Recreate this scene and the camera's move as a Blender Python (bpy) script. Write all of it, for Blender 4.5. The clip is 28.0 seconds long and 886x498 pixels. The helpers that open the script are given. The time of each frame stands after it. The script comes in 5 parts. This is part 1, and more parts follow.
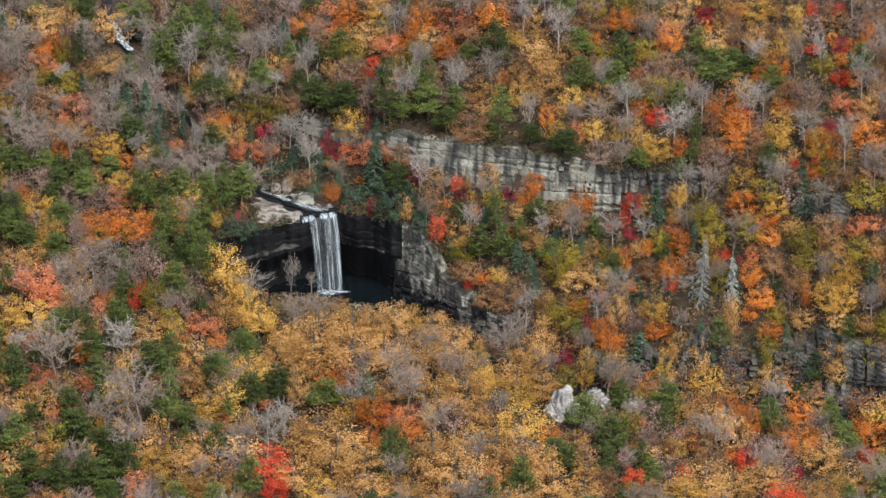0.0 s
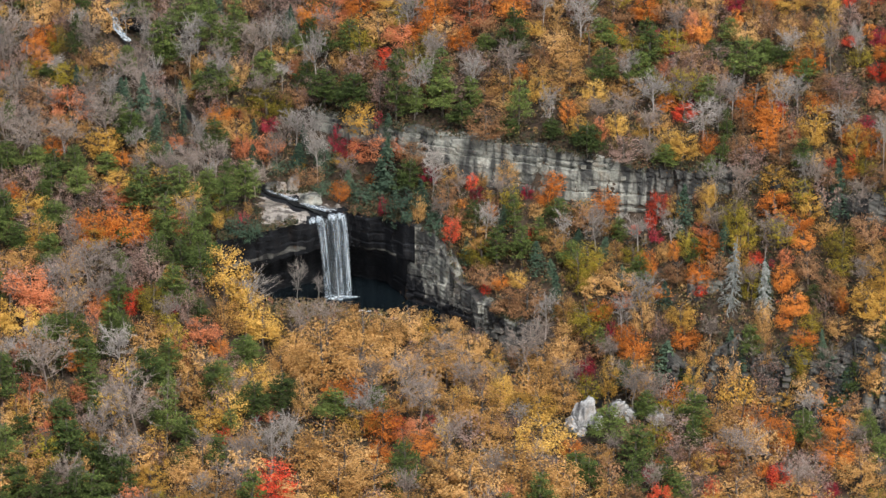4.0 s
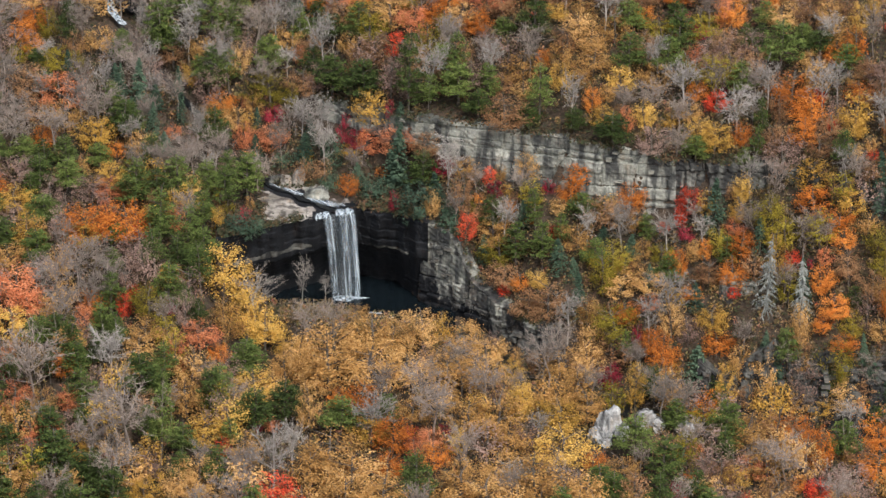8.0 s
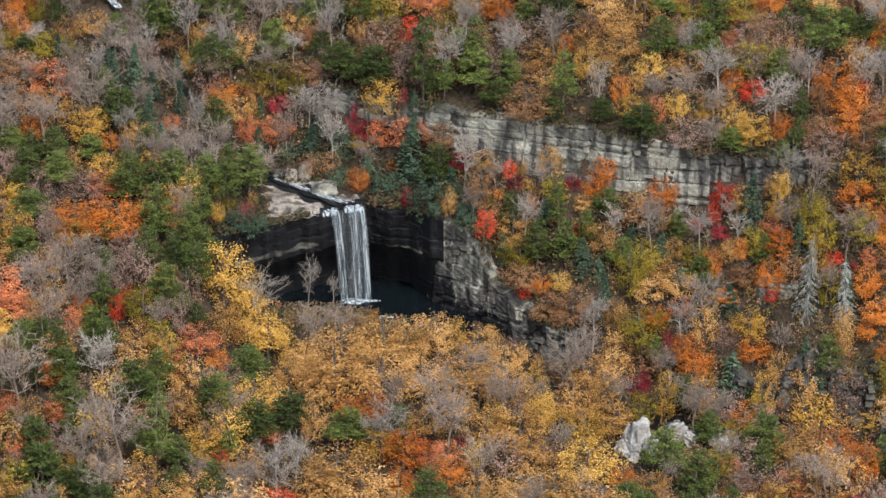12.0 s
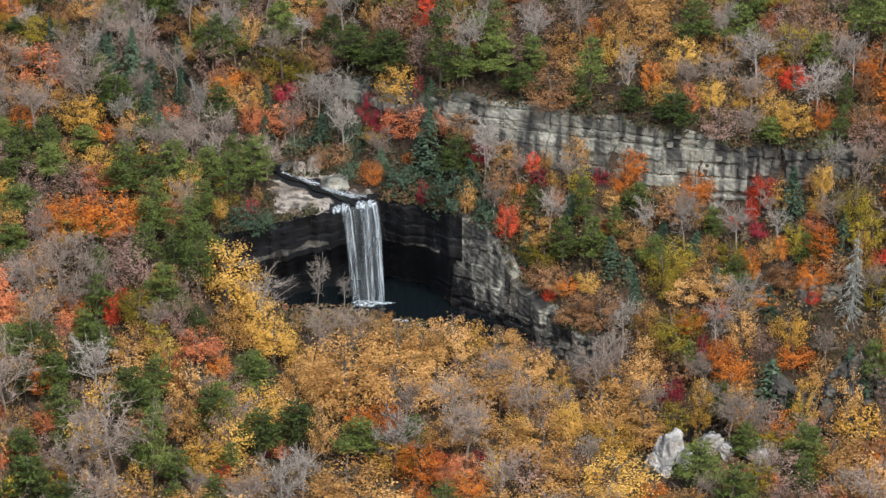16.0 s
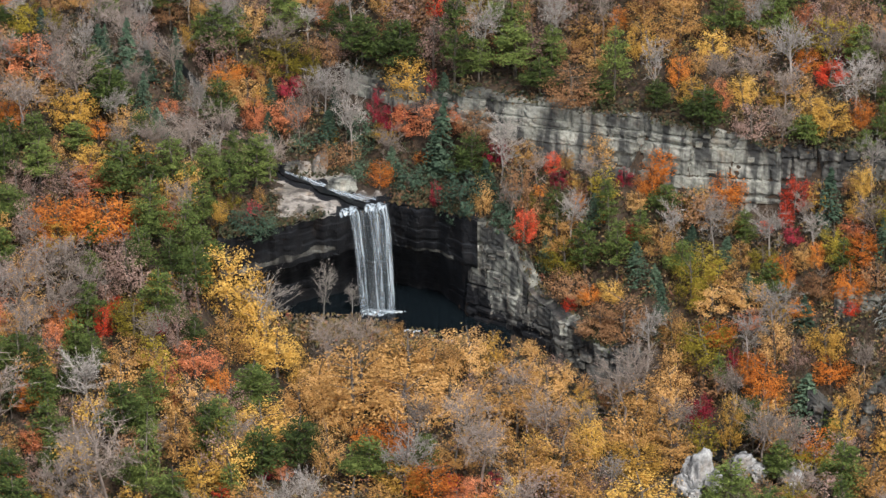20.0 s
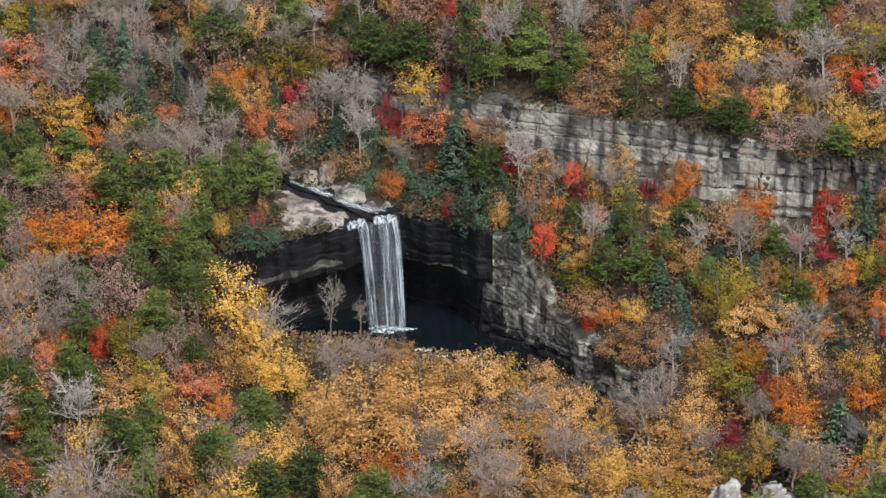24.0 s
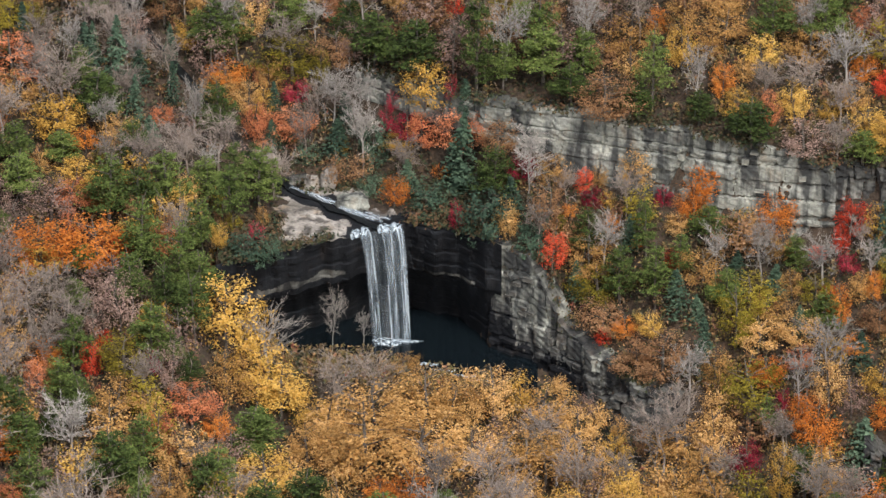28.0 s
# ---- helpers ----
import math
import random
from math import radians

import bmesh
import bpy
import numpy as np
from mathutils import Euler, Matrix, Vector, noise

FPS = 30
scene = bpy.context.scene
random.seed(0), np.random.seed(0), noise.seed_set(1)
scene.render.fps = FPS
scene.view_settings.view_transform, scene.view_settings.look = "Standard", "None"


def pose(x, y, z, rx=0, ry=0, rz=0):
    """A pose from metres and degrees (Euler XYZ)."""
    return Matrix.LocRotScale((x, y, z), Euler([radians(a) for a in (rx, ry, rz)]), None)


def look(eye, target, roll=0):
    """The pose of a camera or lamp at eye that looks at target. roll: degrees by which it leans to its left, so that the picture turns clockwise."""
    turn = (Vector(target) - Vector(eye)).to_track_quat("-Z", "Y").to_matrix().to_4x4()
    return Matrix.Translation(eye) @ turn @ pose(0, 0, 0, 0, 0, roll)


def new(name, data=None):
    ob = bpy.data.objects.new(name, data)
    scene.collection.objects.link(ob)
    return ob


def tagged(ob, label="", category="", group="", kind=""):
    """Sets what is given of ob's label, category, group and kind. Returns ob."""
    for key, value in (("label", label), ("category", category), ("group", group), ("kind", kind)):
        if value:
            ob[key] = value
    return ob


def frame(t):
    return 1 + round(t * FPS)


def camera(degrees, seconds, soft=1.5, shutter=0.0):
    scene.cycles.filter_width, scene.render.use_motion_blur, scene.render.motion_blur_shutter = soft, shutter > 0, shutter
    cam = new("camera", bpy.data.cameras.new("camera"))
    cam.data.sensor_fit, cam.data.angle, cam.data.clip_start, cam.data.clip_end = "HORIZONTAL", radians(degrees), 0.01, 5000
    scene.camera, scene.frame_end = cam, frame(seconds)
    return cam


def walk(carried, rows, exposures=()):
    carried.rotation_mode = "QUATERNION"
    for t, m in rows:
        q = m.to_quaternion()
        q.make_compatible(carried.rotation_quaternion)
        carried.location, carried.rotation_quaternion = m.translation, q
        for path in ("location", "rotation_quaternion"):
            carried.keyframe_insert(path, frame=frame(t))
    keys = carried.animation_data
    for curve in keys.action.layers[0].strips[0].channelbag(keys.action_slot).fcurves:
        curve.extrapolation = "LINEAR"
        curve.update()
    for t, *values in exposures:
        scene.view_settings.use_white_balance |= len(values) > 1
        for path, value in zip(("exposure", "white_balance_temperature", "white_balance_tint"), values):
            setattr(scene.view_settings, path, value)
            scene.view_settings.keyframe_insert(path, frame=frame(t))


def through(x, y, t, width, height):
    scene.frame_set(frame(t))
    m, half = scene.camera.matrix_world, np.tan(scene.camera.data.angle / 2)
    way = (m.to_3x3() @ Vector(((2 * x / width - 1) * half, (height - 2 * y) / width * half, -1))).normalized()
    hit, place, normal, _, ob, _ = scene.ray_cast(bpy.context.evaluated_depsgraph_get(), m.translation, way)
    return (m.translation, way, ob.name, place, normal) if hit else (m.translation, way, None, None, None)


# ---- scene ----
cam = camera(8.0, 28.0, soft=1.5)
PATH = [
    (0, (40.84, -1711.68, 776.80), (40.840, -4.268, 16.614), 0.000),
    (0.5, (40.81, -1700.84, 772.23), (40.296, 6.536, 11.947), 0.004),
    (1, (40.79, -1689.63, 767.55), (39.774, 17.707, 7.183), 0.010),
    (1.5, (40.77, -1678.10, 762.75), (39.285, 29.142, 2.170), 0.016),
    (2, (40.77, -1666.28, 757.84), (38.751, 40.855, -2.976), 0.022),
    (2.5, (40.79, -1654.21, 752.82), (38.191, 52.853, -8.166), 0.028),
    (3, (40.82, -1641.91, 747.69), (37.626, 65.055, -13.502), 0.034),
    (3.5, (40.88, -1629.43, 742.45), (37.020, 77.428, -18.988), 0.038),
    (5.5, (41.36, -1578.17, 720.49), (34.536, 128.338, -41.693), 0.054),
    (6, (41.54, -1565.16, 714.80), (33.999, 141.283, -47.548), 0.058),
    (6.5, (41.75, -1552.10, 709.04), (33.391, 154.219, -53.562), 0.063),
    (7, (41.98, -1539.03, 703.24), (32.751, 167.224, -59.508), 0.067),
    (7.5, (42.24, -1525.96, 697.39), (32.118, 180.237, -65.471), 0.072),
    (8, (42.51, -1512.91, 691.52), (31.356, 193.244, -71.423), 0.074),
    (8.5, (42.81, -1499.89, 685.64), (30.667, 206.297, -77.205), 0.077),
    (9, (43.13, -1486.92, 679.77), (29.955, 219.299, -82.982), 0.078),
    (9.5, (43.46, -1474.02, 673.91), (29.178, 232.186, -88.850), 0.078),
    (10, (43.81, -1461.20, 668.09), (28.448, 245.007, -94.660), 0.077),
    (10.5, (44.16, -1448.46, 662.32), (27.565, 257.759, -100.373), 0.072),
    (11, (44.53, -1435.82, 656.62), (26.778, 270.437, -105.964), 0.067),
    (11.5, (44.90, -1423.29, 650.99), (25.967, 282.947, -111.606), 0.058),
    (12, (45.27, -1410.88, 645.47), (25.066, 295.316, -117.199), 0.046),
    (12.5, (45.64, -1398.59, 640.06), (24.191, 307.529, -122.746), 0.030),
    (14.5, (47.03, -1350.82, 619.84), (20.574, 354.692, -144.160), -0.048),
    (15, (47.34, -1339.25, 615.22), (19.490, 365.940, -149.450), -0.071),
    (15.5, (47.62, -1327.84, 610.79), (18.499, 376.949, -154.721), -0.092),
    (16, (47.88, -1316.59, 606.57), (17.366, 387.722, -159.938), -0.113),
    (16.5, (48.10, -1305.51, 602.57), (16.432, 398.279, -165.052), -0.129),
    (17, (48.30, -1294.60, 598.80), (15.533, 408.643, -169.988), -0.140),
    (17.5, (48.45, -1283.87, 595.27), (14.709, 418.802, -174.758), -0.145),
    (18, (48.57, -1273.30, 591.98), (13.900, 428.718, -179.433), -0.146),
    (18.5, (48.64, -1262.92, 588.94), (13.150, 438.307, -184.185), -0.142),
    (19, (48.66, -1252.72, 586.16), (12.495, 447.657, -188.813), -0.136),
    (19.5, (48.64, -1242.70, 583.63), (11.733, 456.744, -193.349), -0.131),
    (20, (48.56, -1232.86, 581.36), (10.966, 465.538, -197.859), -0.126),
    (20.5, (48.43, -1223.21, 579.35), (10.183, 474.180, -202.027), -0.122),
    (21, (48.24, -1213.76, 577.59), (9.556, 482.452, -206.330), -0.118),
    (21.5, (48.00, -1204.50, 576.08), (8.859, 490.462, -210.520), -0.115),
    (23.5, (46.41, -1169.46, 572.36), (6.526, 519.324, -227.376), -0.094),
    (24, (45.85, -1161.22, 571.95), (6.251, 525.786, -231.540), -0.081),
    (24.5, (45.24, -1153.20, 571.71), (6.127, 531.955, -235.675), -0.066),
    (25, (44.56, -1145.41, 571.62), (6.030, 537.776, -239.895), -0.048),
    (25.5, (43.82, -1137.85, 571.65), (6.092, 543.337, -244.031), -0.026),
    (26, (43.03, -1130.53, 571.79), (6.051, 548.675, -248.007), -0.006),
    (26.5, (42.17, -1123.45, 571.99), (5.995, 553.779, -251.863), 0.016),
    (27, (41.27, -1116.63, 572.23), (5.948, 558.617, -255.683), 0.039),
    (27.5, (40.31, -1110.08, 572.47), (5.951, 563.300, -259.259), 0.063),
    (28, (39.31, -1103.80, 572.67), (5.952, 567.709, -262.853), 0.088),
]
walk(cam, [(t, look(eye, target, roll)) for t, eye, target, roll in PATH])

# ---- light: a bright overcast autumn sky ----
SUN_HEIGHT, SUN_TURN = 54.0, 156.0
world = bpy.data.worlds.new("overcast_sky")
scene.world = world
world.use_nodes = True
wn, wl = world.node_tree.nodes, world.node_tree.links
sky = wn.new("ShaderNodeTexSky")
sky.sky_type, sky.sun_disc = "NISHITA", False
sky.sun_elevation, sky.sun_rotation = radians(SUN_HEIGHT), radians(SUN_TURN)
sky.air_density, sky.dust_density, sky.ozone_density = 1.0, 4.0, 1.0
grey = wn.new("ShaderNodeHueSaturation")
grey.inputs["Saturation"].default_value = 0.78
wl.new(sky.outputs[0], grey.inputs["Color"])
wl.new(grey.outputs[0], wn["Background"].inputs["Color"])
wn["Background"].inputs["Strength"].default_value = 0.118
sun = new("sun", bpy.data.lights.new("sun", "SUN"))
sun.data.energy, sun.data.angle, sun.data.color = 1.9, radians(12), (0.98, 0.985, 1.0)
sun.matrix_world = look((0, 0, 200), Vector((0, 0, 200)) - Vector((math.sin(radians(SUN_TURN)) * math.cos(radians(SUN_HEIGHT)), math.cos(radians(SUN_TURN)) * math.cos(radians(SUN_HEIGHT)), math.sin(radians(SUN_HEIGHT)))))
scene.view_settings.exposure = 0.84


# ---- materials ----
def material(name, rough=0.9):
    """A node material with a Principled shader; gives the material, its nodes, a linker and the shader."""
    m = bpy.data.materials.new(name)
    m.use_nodes = True
    nodes = m.node_tree.nodes
    shader = nodes["Principled BSDF"]
    shader.inputs["Roughness"].default_value = rough
    shader.inputs["Specular IOR Level"].default_value = 0.25
    return m, nodes, m.node_tree.links.new, shader


def ramp_node(nodes, stops):
    r = nodes.new("ShaderNodeValToRGB")
    while len(r.color_ramp.elements) < len(stops):
        r.color_ramp.elements.new(0.5)
    for e, (at, colour) in zip(r.color_ramp.elements, stops):
        e.position, e.color = at, (*colour, 1)
    return r


def noise_node(nodes, link, scale, detail=6.0, stretch=(1, 1, 1), coords="Object"):
    tc, mp, nz = nodes.new("ShaderNodeTexCoord"), nodes.new("ShaderNodeMapping"), nodes.new("ShaderNodeTexNoise")
    mp.inputs["Scale"].default_value = stretch
    nz.inputs["Scale"].default_value, nz.inputs["Detail"].default_value = scale, detail
    link(tc.outputs[coords], mp.inputs[0])
    link(mp.outputs[0], nz.inputs["Vector"])
    return nz


def mix_node(nodes, link, fac, a, b, how="MIX"):
    m = nodes.new("ShaderNodeMix")
    m.data_type, m.blend_type = "RGBA", how
    for socket, value in ((m.inputs["Factor"], fac), (m.inputs[6], a), (m.inputs[7], b)):
        if isinstance(value, (int, float)):
            socket.default_value = value
        elif isinstance(value, tuple):
            socket.default_value = (*value, 1)
        else:
            link(value, socket)
    return m.outputs[2]


def bump(nodes, link, shader, height, strength, distance):
    b = nodes.new("ShaderNodeBump")
    b.inputs["Strength"].default_value, b.inputs["Distance"].default_value = strength, distance
    link(height, b.inputs["Height"])
    link(b.outputs[0], shader.inputs["Normal"])


def leaf_material(name, dark, mid, light, through=0.3):
    """Foliage: a tone for each tree, boughs that have turned more or less, lighter and darker leaves, a little light through them."""
    m, nodes, link, shader = material(name, 0.75)
    info, geo = nodes.new("ShaderNodeObjectInfo"), nodes.new("ShaderNodeNewGeometry")
    bough = noise_node(nodes, link, 0.45, 3)
    total = None
    for source, share in ((geo.outputs["Random Per Island"], 0.48), (info.outputs["Random"], 0.48), (bough.outputs["Fac"], 0.4)):
        add = nodes.new("ShaderNodeMath")
        add.operation = "MULTIPLY_ADD"
        add.inputs[1].default_value, add.inputs[2].default_value = share, -0.19
        link(source, add.inputs[0])
        if total:
            link(total, add.inputs[2])
        total = add.outputs[0]
    r = ramp_node(nodes, [(0.05, dark), (0.5, mid), (0.95, light)])
    link(total, r.inputs[0])
    link(r.outputs[0], shader.inputs["Base Color"])
    shader.inputs["Specular IOR Level"].default_value = 0.12
    tr, mx = nodes.new("ShaderNodeBsdfTranslucent"), nodes.new("ShaderNodeMixShader")
    mx.inputs[0].default_value = through
    link(r.outputs[0], tr.inputs["Color"])
    link(shader.outputs[0], mx.inputs[1])
    link(tr.outputs[0], mx.inputs[2])
    link(mx.outputs[0], nodes["Material Output"].inputs["Surface"])
    return m


def bark_material(name, dark, light):
    m, nodes, link, shader = material(name, 0.95)
    nz = noise_node(nodes, link, 3.0, 5, (1, 1, 0.2))
    info = nodes.new("ShaderNodeObjectInfo")
    r = ramp_node(nodes, [(0.3, dark), (0.7, light)])
    link(nz.outputs["Fac"], r.inputs[0])
    v = nodes.new("ShaderNodeHueSaturation")
    rng = nodes.new("ShaderNodeMapRange")
    rng.inputs["To Min"].default_value, rng.inputs["To Max"].default_value = 0.75, 1.2
    link(info.outputs["Random"], rng.inputs[0])
    link(rng.outputs[0], v.inputs["Value"])
    link(r.outputs[0], v.inputs["Color"])
    link(v.outputs[0], shader.inputs["Base Color"])
    return m


def rock_material(name, tones, stain, streak, tan=(0.3, 0.2, 0.11)):
    """Layered sandstone: bedding tones, dark streaks where water runs down, rusty patches, fine grain."""
    m, nodes, link, shader = material(name, 0.92)
    big = noise_node(nodes, link, 0.12, 7, (1, 1, 1.6))
    beds = noise_node(nodes, link, 0.5, 6, (0.16, 0.16, 1.1))
    runs = noise_node(nodes, link, 0.42, 8, (1, 1, 0.16))
    grain = noise_node(nodes, link, 2.2, 8)
    a = ramp_node(nodes, [(0.3, tones[0]), (0.5, tones[1]), (0.7, tones[2])])
    link(big.outputs["Fac"], a.inputs[0])
    b = ramp_node(nodes, [(0.35, (0.55, 0.55, 0.56)), (0.6, (1, 1, 1))])
    link(beds.outputs["Fac"], b.inputs[0])
    col = mix_node(nodes, link, 0.75, a.outputs[0], b.outputs[0], "MULTIPLY")
    rust = ramp_node(nodes, [(0.56, (0, 0, 0)), (0.72, (1, 1, 1))])
    rn = noise_node(nodes, link, 0.3, 4, (1, 1, 0.5))
    link(rn.outputs["Fac"], rust.inputs[0])
    rf = nodes.new("ShaderNodeMath")
    rf.operation = "MULTIPLY"
    rf.inputs[1].default_value = 0.55
    link(rust.outputs[0], rf.inputs[0])
    col = mix_node(nodes, link, rf.outputs[0], col, tan)
    s = ramp_node(nodes, [(streak - 0.04, (0.9, 0.9, 0.9)), (streak + 0.1, (0, 0, 0))])
    link(runs.outputs["Fac"], s.inputs[0])
    col = mix_node(nodes, link, s.outputs[0], col, stain)
    g = ramp_node(nodes, [(0.3, (0.7, 0.7, 0.7)), (0.7, (1.15, 1.15, 1.15))])
    link(grain.outputs["Fac"], g.inputs[0])
    col = mix_node(nodes, link, 1.0, col, g.outputs[0], "MULTIPLY")
    link(col, shader.inputs["Base Color"])
    bump(nodes, link, shader, grain.outputs["Fac"], 0.6, 0.18)
    return m


PALE_ROCK = rock_material("pale_sandstone", [(0.11, 0.112, 0.095), (0.29, 0.292, 0.245), (0.48, 0.482, 0.415)], (0.035, 0.036, 0.036), 0.45, (0.2, 0.14, 0.085))
GREY_ROCK = rock_material("grey_sandstone", [(0.045, 0.045, 0.042), (0.115, 0.113, 0.10), (0.25, 0.245, 0.21)], (0.02, 0.02, 0.02), 0.46, (0.09, 0.06, 0.04))
# near-black: wet stone, with the shade of the hollow also put into the colour
WET_SHADE_ROCK = rock_material("wet_shade_rock", [(0.007, 0.008, 0.0098), (0.0115, 0.013, 0.0155), (0.024, 0.026, 0.029)], (0.006, 0.0065, 0.008), 0.46, (0.025, 0.018, 0.014))
LEDGE_ROCK = rock_material("bleached_ledge_rock", [(0.17, 0.152, 0.125), (0.36, 0.325, 0.28), (0.52, 0.48, 0.42)], (0.06, 0.052, 0.045), 0.43)
BOULDER_ROCK = rock_material("pale_boulder_rock", [(0.28, 0.28, 0.27), (0.46, 0.46, 0.44), (0.6, 0.6, 0.58)], (0.08, 0.08, 0.08), 0.46)


def litter_material():
    m, nodes, link, shader = material("leaf_litter", 0.98)
    a, b = noise_node(nodes, link, 0.07, 6), noise_node(nodes, link, 1.1, 8)
    r = ramp_node(nodes, [(0.3, (0.022, 0.018, 0.014)), (0.5, (0.055, 0.04, 0.028)), (0.7, (0.105, 0.068, 0.042))])
    mx = nodes.new("ShaderNodeMath")
    mx.operation = "MULTIPLY_ADD"
    mx.inputs[1].default_value = 0.45
    link(a.outputs["Fac"], mx.inputs[0])
    h = nodes.new("ShaderNodeMath")
    h.operation = "MULTIPLY"
    h.inputs[1].default_value = 0.55
    link(b.outputs["Fac"], h.inputs[0])
    link(h.outputs[0], mx.inputs[2])
    link(mx.outputs[0], r.inputs[0])
    link(r.outputs[0], shader.inputs["Base Color"])
    bump(nodes, link, shader, b.outputs["Fac"], 1.0, 0.6)
    return m


LITTER = litter_material()
# ---- lie of the land ----
WALL_X = [-300, -18, 25.0, 26.2, 40, 57, 85, 112, 140, 170, 300, 900]
WALL_Y = [13, 13, 13, -4, -14, -32, -40, -44, -46, -49, -60, -80]
FOOT_Z = [2.5, 2.5, 2.5, 2.5, 1.5, -0.5, -6, -12, -16, -20, -30, -40]
BROW_X = [-18, 22, 26, 33, 38, 40, 50, 57, 85, 98, 104, 111, 117, 125, 133, 140, 146, 152, 160, 170, 300]
BROW_Z = [26.4, 26.4, 24, 24.5, 24, 12, 8, 7.5, 5, 3, -2, 5, 9, 3, 8, 0, 6, 12, 5, 6, 0]
RIM_X = [-18, 0, 25, 50, 73, 90, 115, 150, 300]
RIM_Y = [44, 36, 16, 8, -2, -5, -5, -20, -40]
RIM_Z = [42, 43, 45.5, 45.8, 46, 43, 42, 41, 36]
SCAR_X = [-30, -10, 0, 25, 50, 75, 90, 105, 113, 125, 146, 156, 175, 300]
SCAR_H = [0, 0, 4, 5, 12, 15.5, 16.5, 6, 5, 4, 8, 8, 3, 0]
POOL_X = [-24, 4, 14, 24, 34, 40]
POOL_Y = [-9, -12, -17, -22, -24, -24]
BROOK = [(5, -2, 26.0), (1.5, 0.8, 26.1), (-0.5, 3.6, 26.2), (-4.5, 5.6, 26.3), (-7, 9.4, 26.5), (-11.5, 11.6, 26.7), (-14, 15.2, 27.0), (-18, 18, 27.4), (-24, 28, 30), (-34, 42, 36), (-46, 58, 43), (-55, 72, 48.5), (-60, 80, 54.5), (-62, 96, 58), (-70, 150, 74)]


def ease(a, b, v):
    t = np.clip((v - a) / (b - a), 0, 1)
    return t * t * (3 - 2 * t)


def swell(x, y):
    """Gentle unevenness of the slopes."""
    return 1.3 * np.sin(x * 0.061 + 1.3) * np.sin(y * 0.073 + 0.4) + 0.7 * np.sin(x * 0.17 + y * 0.11) + 0.4 * np.sin(x * 0.31 - y * 0.27 + 2)


def brook_at(x, y):
    """Distance from the brook's line and the height of its bed there."""
    far, bed = np.full(np.shape(x), 1e9), np.zeros(np.shape(x))
    for (ax, ay, az), (bx, by, bz) in zip(BROOK, BROOK[1:]):
        t = np.clip(((x - ax) * (bx - ax) + (y - ay) * (by - ay)) / ((bx - ax) ** 2 + (by - ay) ** 2), 0, 1)
        d = np.hypot(x - ax - t * (bx - ax), y - ay - t * (by - ay))
        bed, far = np.where(d < far, az + t * (bz - az), bed), np.minimum(d, far)
    return far, bed


def ground(x, y):
    """Height of the land: gorge floor, gorge wall, wooded slope, upper cliff, hillside; a plain slope west of the brook."""
    x, y = np.asarray(x, float), np.asarray(y, float)
    yf, zf = np.interp(x, WALL_X, WALL_Y), np.interp(x, WALL_X, FOOT_Z)
    zt, yr, zr = np.interp(x, BROW_X, BROW_Z), np.interp(x, RIM_X, RIM_Y), np.interp(x, RIM_X, RIM_Z)
    hs = np.interp(x, SCAR_X, SCAR_H)
    away = np.maximum(yf - y, 0)
    floor = zf - 0.10 * np.maximum(away - np.where(x < 34, 24, 0), 0) - 0.7 * ease(0, 6, away) * (1 - ease(20, 27, away)) + 0.6 * swell(x, y) * ease(8, 30, away) + 1.0 * ease(1.0, -2.0, y - np.interp(x, POOL_X, POOL_Y)) * ease(40, 32, x)
    plain = 26 + 0.33 * y - 0.0004 * np.maximum(y, 0) ** 2 + swell(x, y)
    plain = np.where(y < -130, 26 - 0.33 * 130 + 0.12 * (y + 130), plain)
    west = ease(-16, -31, x)
    low = floor * (1 - west) + plain * west
    up = np.clip((y - yf - 3) / np.maximum(yr - 1.5 - yf - 3, 1), 0, 1)
    slope = zt + (zr - hs - zt) * up ** np.where(x < 26, 1.5, 1.0)
    over = np.maximum(y - yr, 0)
    hill = slope + hs * ease(-1.8, -0.2, y - yr) + 0.44 * over - 0.0006 * np.minimum(over, 300) ** 2 + swell(x, y) * ease(2, 12, over)
    high = plain + (hill - plain) * ease(-40, -14, x)
    z = low + (high - low) * ease(0, np.where(x < -18, 14, 2.5), y - yf)
    far, bed = brook_at(x, y)
    return np.where(y > 6, np.minimum(z, bed + 0.75 * np.maximum(far - 2.5, 0)), z)


# ---- end of the land ----

def spread(inner_a, inner_b, step, reach):
    """Grid lines: even within the view, growing wider out to the horizon."""
    lines, gap = list(np.arange(inner_a, inner_b + step, step)), step
    while lines[-1] < reach:
        gap *= 1.35
        lines.append(lines[-1] + gap)
    gap = step
    while lines[0] > -reach:
        gap *= 1.35
        lines.insert(0, lines[0] - gap)
    return np.array(lines)


def sheet(name, verts, faces, mats, smooth=True):
    me = bpy.data.meshes.new(name)
    me.from_pydata(verts, [], faces)
    for m in mats:
        me.materials.append(m)
    if smooth:
        me.polygons.foreach_set("use_smooth", np.ones(len(me.polygons), bool))
    me.update()
    return me


def grid_faces(rows, cols):
    i = np.arange(rows * cols).reshape(rows, cols)
    return np.stack([i[:-1, :-1], i[:-1, 1:], i[1:, 1:], i[1:, :-1]], -1).reshape(-1, 4)


gx, gy = spread(-130, 200, 1.5, 4000), spread(-150, 190, 1.5, 4000)
GX, GY = np.meshgrid(gx, gy)
GZ = ground(np.clip(GX, -600, 800), np.clip(GY, -700, 600))
land = new("ground", sheet("ground", np.stack([GX, GY, GZ], -1).reshape(-1, 3).tolist(), grid_faces(len(gy), len(gx)).tolist(), [LITTER]))
tagged(land, "brown leaf-littered forest floor of a wooded gorge", "ground", kind="structure")


